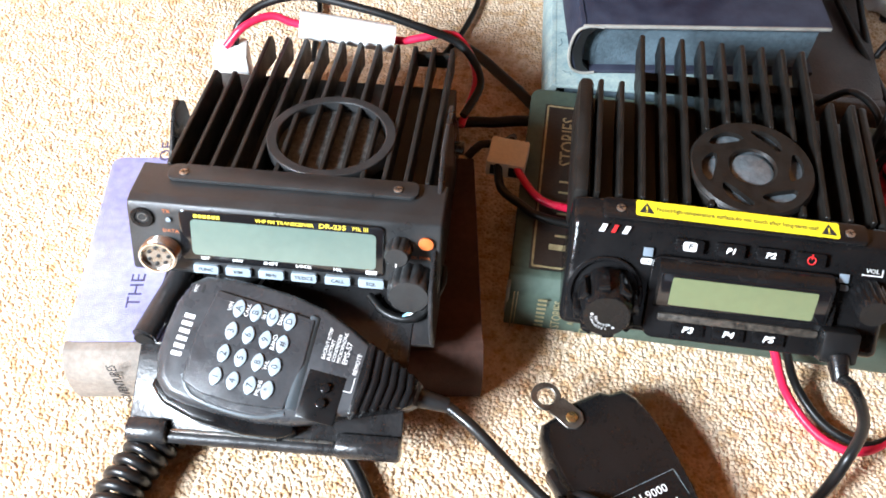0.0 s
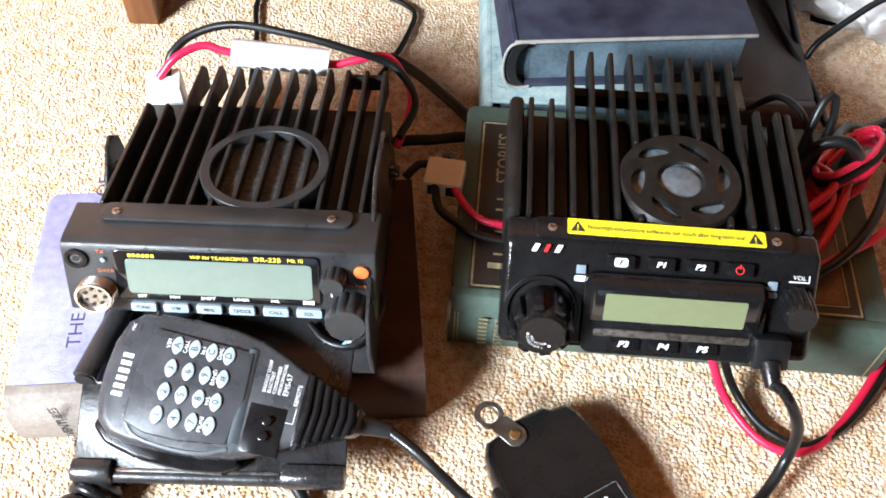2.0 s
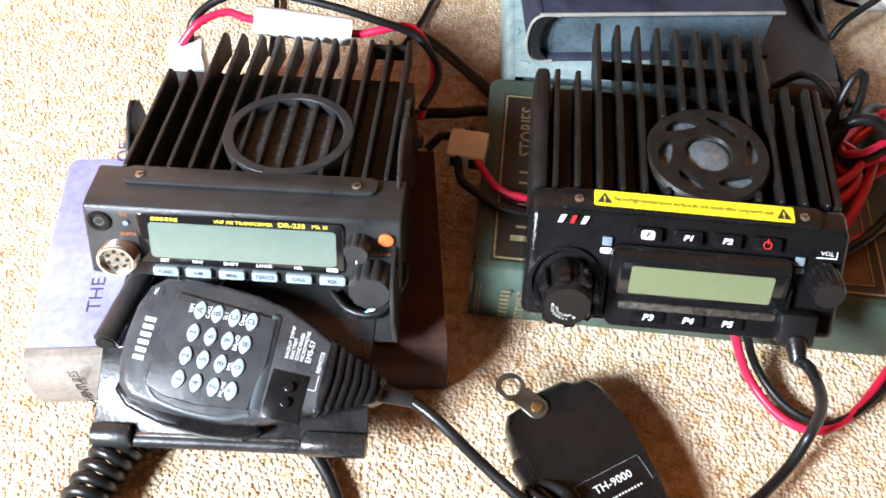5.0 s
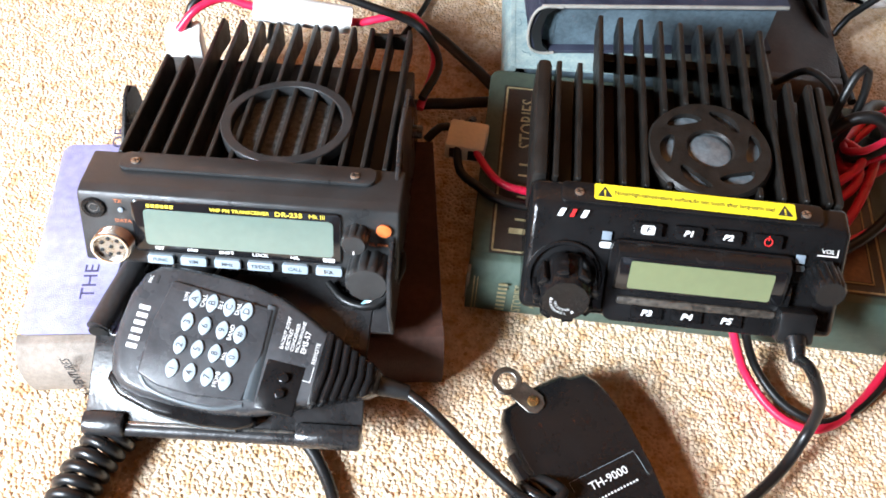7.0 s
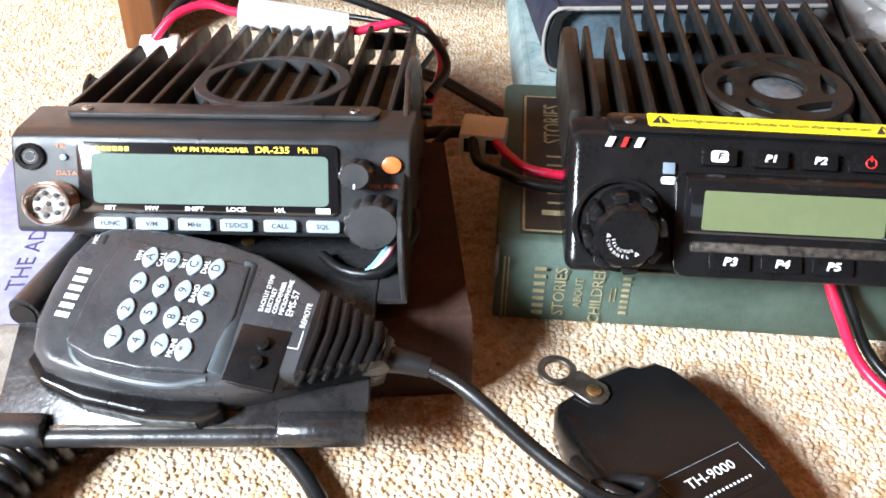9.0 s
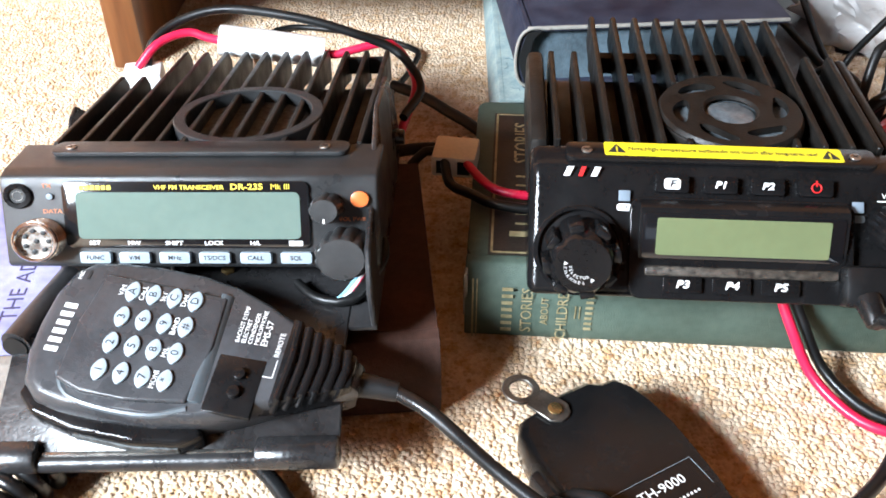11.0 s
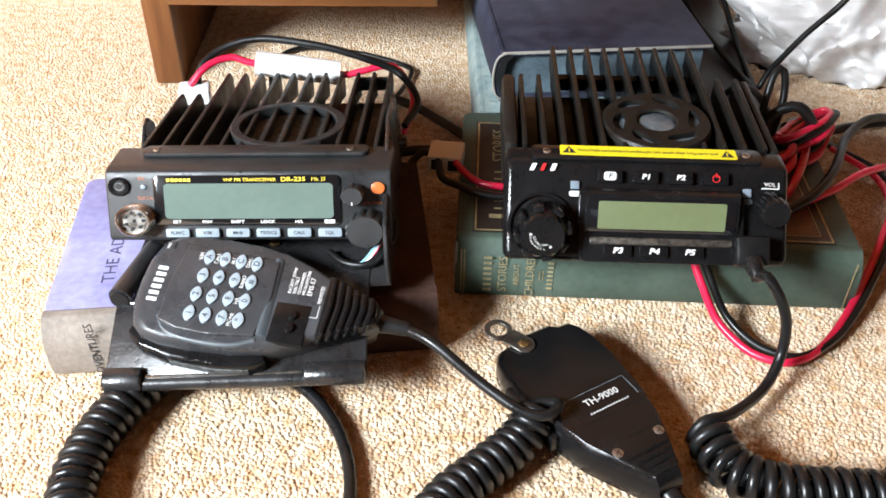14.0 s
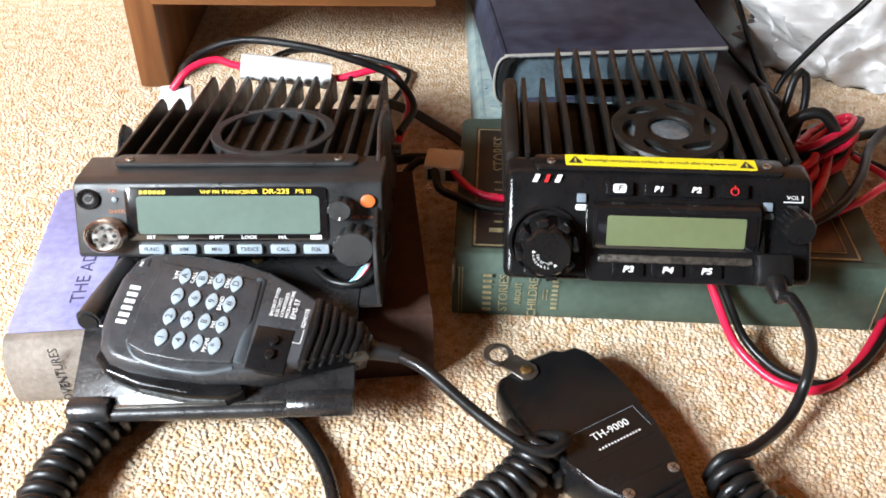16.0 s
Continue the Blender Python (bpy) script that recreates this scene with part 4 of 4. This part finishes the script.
for word, rad, a0, step in (("CHANNEL", 0.0066, 188, 14.5), ("SELECTOR", 0.0047, 186, 15.5)):
    for k, letter in enumerate(word):
        a = radians(a0 + step * k)
        lettering(big, letter, pose(rad * math.cos(a), rad * math.sin(a), 0.0206, 0, 0, math.degrees(a) + 90), 0.0016, WHITE)
for a in (172, 304):
    part("arrow_mark", prism([(-0.0008, -0.0005), (0.0008, -0.0005), (0, 0.0009)], 0.0206, 0.0208), WHITE, big, m=pose(0, 0, 0, 0, 0, a + 90) @ pose(0, -0.0065, 0))
knob("volume_knob", radio_b, FB @ pose(0.0618, 0.0065, -0.001, 20, 0, 0), 0.0080, 0.0150, GLOSSY, 12, "small glossy black volume knob")
plug = part("microphone_plug", box(-0.0085, 0.0085, -0.008, 0.0075, -0.002, 0.011, 0.0022), RUBBER, radio_b, "moulded square microphone plug", m=FB @ pose(0.0515, -0.0165, 0))
part("plug_boot", sweep([Vector((0, -0.005, 0.009)), Vector((0.0005, -0.010, 0.013)), Vector((0.001, -0.014, 0.015))], 0.0042, 12, ends=(1.2, 0.8)), RUBBER, plug)


# ---- second microphone, face down on the carpet ----
M2 = axes_pose((0.1005, 0.2635, 0.0), (0.53, -0.848, 0.0), (0.848, 0.53, 0.0)) @ Matrix.Diagonal((1, 1, 0.80, 1))
mic_b = thing("hand_microphone", M2, "black hand microphone lying face down with hanger tab and label", "microphone", "hand microphones")
half = [(-0.0495, 0.0), (-0.0495, 0.010), (-0.0465, 0.0135), (-0.0455, 0.021), (-0.040, 0.0245), (-0.030, 0.0265), (-0.016, 0.0272), (-0.004, 0.0262), (0.012, 0.0245), (0.028, 0.021), (0.040, 0.0155), (0.052, 0.0095), (0.060, 0.0065)]
outline = [(x, -y * 1.08) for x, y in half] + [(x, y) for x, y in half[:0:-1]]
part("shell", mic_shell(outline, [(0.0, 0.90, 0), (0.004, 0.985, 0), (0.012, 1.0, 0), (0.0185, 0.995, 0), (0.0235, 0.955, 0), (0.0252, 0.915, 0)]), GLOSSY, mic_b)
part("rear_label", prism(rounded(0.0155, 0.0345, 0.001), 0.0252, 0.0254), GLOSSY, mic_b, "black label with white lettering", m=pose(0.0090, 0.0020, 0))
lettering(mic_b, "TH-9000", pose(0.0065, 0.002, 0.0256) @ READ_AWAY, 0.0054, WHITE, 1.0)
bars(mic_b, [(-0.0105 + 0.00165 * k, 0, 0.0008, 0.0009) for k in range(14)], pose(0.0128, 0.002, 0.0255) @ READ_AWAY, WHITE, "printed_line")
bars(mic_b, [(0, 0.0085, 0.0345, 0.00014), (-0.0172, 0.006, 0.00014, 0.005), (0.0172, 0.002, 0.00014, 0.012)], pose(0.0090, 0.0020, 0.02551) @ READ_AWAY, KEY, "printed_line")
for l, w in ((0.037, -0.0128), (0.036, 0.0118)):
    screw(mic_b, pose(l, w, 0.0262), 0.0026)
part("end_cap", prism([(0.0315, -0.0165), (0.0315, 0.0165), (0.037, 0.0150), (0.054, 0.0075), (0.054, -0.0075), (0.037, -0.0150)], 0.0245, 0.0262, "xyz", 0.0006), GLOSSY, mic_b)
for k in range(4):
    l, y = 0.0425 + 0.0037 * k, 0.0115 - 0.0017 * k
    part("grip_rib", sweep([Vector((l, -y, 0.0255)), Vector((l, 0, 0.0262)), Vector((l, y, 0.0255))], 0.0011, 8), GLOSSY, mic_b)
part("side_key", box(-0.026, 0.012, -0.0315, -0.0245, 0.007, 0.0195, 0.0024), GLOSSY, mic_b, "long side push to talk key", m=pose(0, 0, 0, 0, 0, 2))
tabm = pose(-0.0415, -0.0105, 0.0256, 0, 4, 22)
bm = bmesh.new()
bm = ring(0.0044, 0.0072, 0, 0.0014, 32, bm, (-0.0145, 0))
bm = prism([(-0.0085, -0.0052), (0.003, -0.0056), (0.0062, -0.003), (0.0068, 0), (0.0062, 0.003), (0.003, 0.0056), (-0.0085, 0.0052)], 0, 0.0014, "xyz", 0.0003, 1, bm)
hanger = part("hanger_tab", bm, TABSTEEL, mic_b, "worn metal hanger tab with round hole", m=tabm)
part("screw", disc(0.0028, 0.0014, 0.0024, 18, 0.0005), BRASS, hanger, "brass cross head screw", m=pose(0.001, 0, 0))
part("cord_boot", sweep([Vector((0.057, 0, 0.012)), Vector((0.066, 0, 0.0115)), Vector((0.074, 0.0, 0.010))], 0.0052, 14, ends=(1.0, 0.7)), RUBBER, mic_b)


# ---- cords and wires ----
def cord(name, points, r, mat, label, category="cable"):
    ob = part(name, sweep(spline(points), r, 12), mat)
    return tagged(ob, label, category)


tail = M1 @ Vector((0.087, 0, -0.011))
cord_a = thing("coiled_cable", pose(0, 0, 0), "black coiled cable draped over the other microphone", "cable", "coiled cables")
part("coil", coil([(0.0765, 0.252, 0.020), (0.066, 0.238, 0.0125), (0.049, 0.222, 0.0105), (0.033, 0.206, 0.0105), (0.018, 0.180, 0.0105), (0.0, 0.14, 0.0105), (-0.02, 0.10, 0.0105)], 0.0082, 0.0026, 0.0062, lead=[tail, (0.026, 0.2720, 0.0400), (0.0485, 0.2560, 0.0310), (0.067, 0.2440, 0.0262), (0.079, 0.2420, 0.0258), (0.0845, 0.2490, 0.026)]), RUBBER, cord_a)
cord_c = thing("coiled_cable", pose(0, 0, 0), "black coiled cable running out from beneath the bracket", "cable", "coiled cables")
part("coil", coil([(-0.106, 0.285, 0.0105), (-0.116, 0.268, 0.0105), (-0.1265, 0.246, 0.0105), (-0.131, 0.222, 0.0105), (-0.129, 0.198, 0.0105), (-0.120, 0.170, 0.0105), (-0.105, 0.145, 0.0105)], 0.0085, 0.0027, 0.0064), RUBBER, cord_c)
cord("audio_cable", [(-0.105, 0.145, 0.012), (-0.08, 0.125, 0.006), (-0.04, 0.135, 0.004), (-0.013, 0.175, 0.004), (-0.0095, 0.213, 0.004), (-0.0165, 0.243, 0.004), (-0.032, 0.267, 0.005), (-0.052, 0.282, 0.006), (-0.08, 0.292, 0.006)], 0.0031, RUBBER, "thick black cord curving out from beneath the bracket")
plugtip = radio_b.matrix_basis @ (FB @ pose(0.0515, -0.0165, 0)) @ Vector((0.001, -0.013, 0.0148))
cord_b = thing("coiled_cable", pose(0, 0, 0), "black coiled cable plugged into the glossy transceiver", "cable", "coiled cables")
part("coil", coil([(0.1545, 0.2455, 0.0125), (0.157, 0.2365, 0.0115), (0.1625, 0.226, 0.0105), (0.174, 0.2185, 0.0105), (0.190, 0.2155, 0.0105), (0.212, 0.2145, 0.0105), (0.24, 0.212, 0.0105), (0.28, 0.20, 0.0105), (0.30, 0.17, 0.0105)], 0.0092, 0.0027, 0.0066, lead=[plugtip, (0.1863, 0.3040, 0.0593), (0.1941, 0.2985, 0.0488), (0.1991, 0.2955, 0.0348), (0.1987, 0.2905, 0.0179), (0.1882, 0.2755, 0.0105), (0.1674, 0.2553, 0.0150), (0.1519, 0.2471, 0.0180)]), RUBBER, cord_b)
cord("cord_loop", [(0.235, 0.232, 0.004), (0.246, 0.244, 0.004), (0.252, 0.240, 0.005), (0.248, 0.228, 0.004), (0.256, 0.21, 0.004)], 0.0012, BLACKW, "thin black cord loop on the carpet")

# power leads of the second transceiver
for mat, dx, dy, name in ((RED, 0.0, 0.0, "red_power_wire"), (BLACKW, 0.0055, 0.004, "black_power_wire")):
    cord(name, [(0.151 + dx, 0.366 + dy, 0.0385), (0.160 + dx, 0.3505 + dy * 0.4, 0.0392), (0.1665 + dx, 0.3385 + dy, 0.027), (0.176 + dx, 0.326 + dy, 0.010), (0.188 + dx, 0.3105 + dy, 0.0045), (0.199 + dx * 1.2, 0.302 + dy, 0.0045), (0.211 + dx, 0.3005 + dy, 0.0045), (0.226 + dx, 0.309 + dy, 0.0045), (0.243 + dx, 0.3275 + dy * 0.5, 0.005), (0.264 + dx, 0.357 + dy * 0.3, 0.010), (0.285 + dx, 0.392, 0.016), (0.305 + dx, 0.43 + dy, 0.012), (0.31 + dx, 0.47 + dy, 0.008), (0.29, 0.50 + dy, 0.010)], 0.0022, mat, "%s insulated power wire looping over the carpet" % ("red" if mat is RED else "black"))
rng = random.Random(5)
for k in range(7):
    mat = BLACKW if k in (2, 5) else RED
    c = Vector((0.2475 + 0.0012 * (k % 3), 0.452 + 0.0016 * (k % 4), 0.0405 + 0.0022 * k))
    pts = []
    for j in range(15):
        a = 2 * math.pi * j / 13 + 0.35 * k
        pts.append(c + Vector((0.018 * math.cos(a) + 0.009 * math.sin(a) + rng.uniform(-0.002, 0.002), 0.018 * math.sin(a) + 0.006 * math.cos(a) + rng.uniform(-0.002, 0.002), 0.007 * math.sin(a + 0.4 * k))))
    for p in pts:
        p.z = max(p.z, 0.0392)
    cord("wire_hank", pts, 0.0020, mat, "bundled turns of %s power wire" % ("red" if mat is RED else "black"))
for k in range(2):
    cord("wire_hank", [(0.209, 0.405 + 0.008 * k, 0.040 + 0.004 * k), (0.222, 0.412 + 0.008 * k, 0.044 + 0.005 * k), (0.234, 0.424 + 0.006 * k, 0.047 + 0.005 * k), (0.236, 0.442, 0.046 + 0.005 * k), (0.224, 0.452, 0.044 + 0.004 * k), (0.209, 0.448, 0.042)], 0.0025, RED, "bundled turns of red power wire")
cord("hank_tie", [(0.2115, 0.444, 0.042), (0.224, 0.447, 0.066), (0.238, 0.446, 0.072), (0.25, 0.446, 0.058), (0.256, 0.45, 0.040)], 0.0034, BLACKW, "black tie round the wire bundle")
cord("black_wire_loop", [(0.214, 0.44, 0.045), (0.219, 0.452, 0.068), (0.2245, 0.462, 0.086), (0.2305, 0.464, 0.086), (0.2325, 0.459, 0.070), (0.227, 0.449, 0.050), (0.222, 0.442, 0.041)], 0.0023, BLACKW, "thin black wire standing in a loop")
cord("black_wire_loop", [(0.203, 0.50, 0.040), (0.212, 0.488, 0.062), (0.221, 0.470, 0.066), (0.226, 0.455, 0.055), (0.226, 0.447, 0.042)], 0.0021, BLACKW, "thin black wire arching beside the heat sink")
cord("red_wire", [(0.208, 0.385, 0.0395), (0.226, 0.400, 0.042), (0.240, 0.424, 0.045), (0.252, 0.452, 0.045), (0.262, 0.463, 0.040)], 0.0026, RED, "red wire ending in a crimp sleeve")
for a, b in (((0.261, 0.462, 0.040), (0.271, 0.472, 0.036)), ((0.252, 0.468, 0.0405), (0.262, 0.463, 0.0405))):
    crimp = part("crimp_connector", sweep([Vector(a), Vector(a).lerp(Vector(b), 0.5), Vector(b)], 0.0043, 12), TEAL)
    tagged(crimp, "teal insulated crimp connector on a wire end", "connector")
cord("red_wire", [(0.206, 0.378, 0.0395), (0.232, 0.393, 0.0392), (0.256, 0.408, 0.0395), (0.285, 0.432, 0.037), (0.34, 0.468, 0.022), (0.43, 0.50, 0.006)], 0.0023, RED, "red wire running across the carpet")
cord("black_cable", [(0.206, 0.372, 0.041), (0.236, 0.392, 0.0445), (0.258, 0.420, 0.045), (0.283, 0.468, 0.040), (0.315, 0.503, 0.033), (0.37, 0.535, 0.010), (0.45, 0.55, 0.005)], 0.0028, BLACKW, "black cable running off across the carpet")
cord("black_cable", [(0.243, 0.47, 0.044), (0.262, 0.497, 0.032), (0.288, 0.518, 0.012), (0.33, 0.54, 0.006), (0.45, 0.57, 0.005)], 0.0031, BLACKW, "black cable lying on the carpet")

# leads between the transceivers
conn_b = thing("wire_connector", pose(0.0285, 0.4330, 0.0182, 0, 0, -6), "cream nylon two-way connector resting on the green book", "connector")
part("housing", box(-0.0105, 0.0105, -0.0095, 0.010, 0.0165, 0.0275, 0.0012), CREAM, conn_b)
part("stub_lead", sweep([Vector((0.0, 0.011, 0.0245)), Vector((0.0, 0.02, 0.018)), Vector((-0.004, 0.03, 0.004))], 0.0022, 8), BLACKW, conn_b)
for x in (-0.005, 0.005):
    part("wire_entry", box(x - 0.003, x + 0.003, -0.0098, -0.006, 0.0185, 0.0255), HOLE, conn_b)
cord("red_power_wire", [(0.0335, 0.4250, 0.043), (0.039, 0.416, 0.0415), (0.048, 0.406, 0.0405), (0.062, 0.402, 0.0405), (0.085, 0.40, 0.0395)], 0.0021, RED, "red power wire leading under the glossy transceiver")
cord("black_power_wire", [(0.0235, 0.4255, 0.043), (0.0265, 0.413, 0.0385), (0.037, 0.402, 0.0405), (0.050, 0.394, 0.0405), (0.085, 0.39, 0.0395)], 0.0024, BLACKW, "black power wire leading under the glossy transceiver")
cord("black_cable", [(0.006, 0.440, 0.030), (0.013, 0.447, 0.034), (0.021, 0.449, 0.032), (0.0275, 0.446, 0.030)], 0.0024, BLACKW, "black lead entering the cream connector")
cord("black_cable", [(-0.0145, 0.5655, 0.005), (-0.008, 0.559, 0.0065), (0.006, 0.5465, 0.008), (0.021, 0.532, 0.007), (0.0325, 0.520, 0.007), (0.043, 0.5085, 0.006), (0.056, 0.4975, 0.005)], 0.0034, BLACKW, "thick black cable running straight across the carpet")
cord("black_cable", [(-0.02, 0.484, 0.006), (0.004, 0.4885, 0.0085), (0.018, 0.4900, 0.0085), (0.031, 0.4930, 0.0085), (0.045, 0.4965, 0.007)], 0.0034, BLACKW, "thick black cable lying between the transceivers")

# supply lead of the first transceiver
RA = radio_a.matrix_basis
cord("black_power_wire", [(0.002, 0.452, 0.050), (0.009, 0.476, 0.054), (-0.004, 0.4905, 0.066), (-0.03, 0.490, 0.0775), (-0.0567, 0.492, 0.0835), (-0.0917, 0.497, 0.0845), (-0.1154, 0.494, 0.079), (-0.128, 0.484, 0.0715), (-0.1305, 0.478, 0.062)], 0.0023, BLACKW, "black supply wire arching behind the heat sink")
cord("red_power_wire", [(0.001, 0.450, 0.044), (0.0065, 0.478, 0.054), (-0.003, 0.494, 0.065), (-0.0125, 0.4985, 0.0665), (-0.030, 0.496, 0.063), (-0.043, 0.494, 0.062), (-0.094, 0.489, 0.071), (-0.110, 0.4895, 0.075), (-0.1245, 0.482, 0.072), (-0.1345, 0.475, 0.062)], 0.0022, RED, "red supply wire arching behind the heat sink")
fuse = part("fuse_holder", sweep([Vector((-0.0425, 0.4945, 0.0625)), Vector((-0.068, 0.4915, 0.0675)), Vector((-0.0945, 0.489, 0.0715))], 0.0078, 16), WHITEN)
tagged(fuse, "white plastic inline fuse holder on the red wire", "fuse holder")
plug_a = thing("wire_connector", pose(-0.1325, 0.476, 0.0, 0, 0, 12), "white nylon plug standing beneath the supply wires", "connector")
part("housing", box(-0.0095, 0.0095, -0.010, 0.007, 0.033, 0.062, 0.0015), WHITEN, plug_a)
part("lower_housing", box(-0.008, 0.008, -0.0085, 0.0055, 0.0, 0.033, 0.0015), WHITEN, plug_a)
cord("thin_black_cable", [(-0.103, 0.535, 0.003), (-0.107, 0.578, 0.003), (-0.113, 0.619, 0.003), (-0.095, 0.648, 0.003), (-0.05, 0.642, 0.003), (-0.021, 0.629, 0.003), (-0.006, 0.619, 0.003), (-0.002, 0.610, 0.003), (-0.007, 0.585, 0.003), (-0.013, 0.567, 0.003), (-0.022, 0.545, 0.003)], 0.0019, BLACKW, "thin black cable looped on the carpet")

# colour coded leads at the tuning knob of the first transceiver
for k, mat in enumerate((BLUEW, WHITEN, RED, BLACKW, BLACKW)):
    cord("thin_signal_wire", [(-0.002 + 0.0013 * k, 0.343, 0.0600), (-0.0015 + 0.0014 * k, 0.3365, 0.0570), (-0.0055 + 0.0015 * k, 0.3285, 0.0530), (-0.0125 + 0.0013 * k, 0.3195, 0.0485), (-0.021, 0.3220, 0.0470), (-0.03, 0.331, 0.0465)], 0.0011 if k < 3 else 0.0019, mat, "thin %s signal wire below the tuning knob" % ("pale blue", "white", "red", "black", "black")[k])


# ---- plastic bag ----
def crumpled(m, sx, sy, sz, label):
    bm = bmesh.new()
    bmesh.ops.create_icosphere(bm, subdivisions=6, radius=1.0)
    for v in bm.verts:
        d = v.co.copy()
        f = 1.0
        for s, a in ((1.7, 0.22), (3.6, 0.15), (8.0, 0.07)):
            q = noise.noise(d * s + Vector((3.1, 1.7, 0.4)))
            f += a * (0.5 - 2.2 * abs(q))
        v.co = Vector((d.x * sx * f, d.y * sy * f, max(0.0, (d.z * 0.9 + 0.55) * sz * f)))
    ob = part("plastic_bag", bm, BAG, m=m)
    soft(ob.data, 70)
    return tagged(ob, label, "bag")


crumpled(pose(0.375, 0.668, 0.0, 0, 0, 8), 0.125, 0.072, 0.11, "crumpled white plastic bag standing on the carpet")
cord("black_cable", [(0.245, 0.745, 0.07), (0.247, 0.68, 0.045), (0.253, 0.61, 0.019), (0.259, 0.582, 0.010), (0.266, 0.585, 0.022), (0.282, 0.578, 0.055), (0.305, 0.57, 0.095), (0.325, 0.60, 0.135), (0.33, 0.70, 0.16)], 0.0022, BLACKW, "thin black cable arching over the white bag")
cord("black_cable", [(0.228, 0.75, 0.018), (0.232, 0.68, 0.018), (0.245, 0.60, 0.0175), (0.262, 0.555, 0.006), (0.265, 0.525, 0.006)], 0.0026, BLACKW, "black cable lying on the brown book")
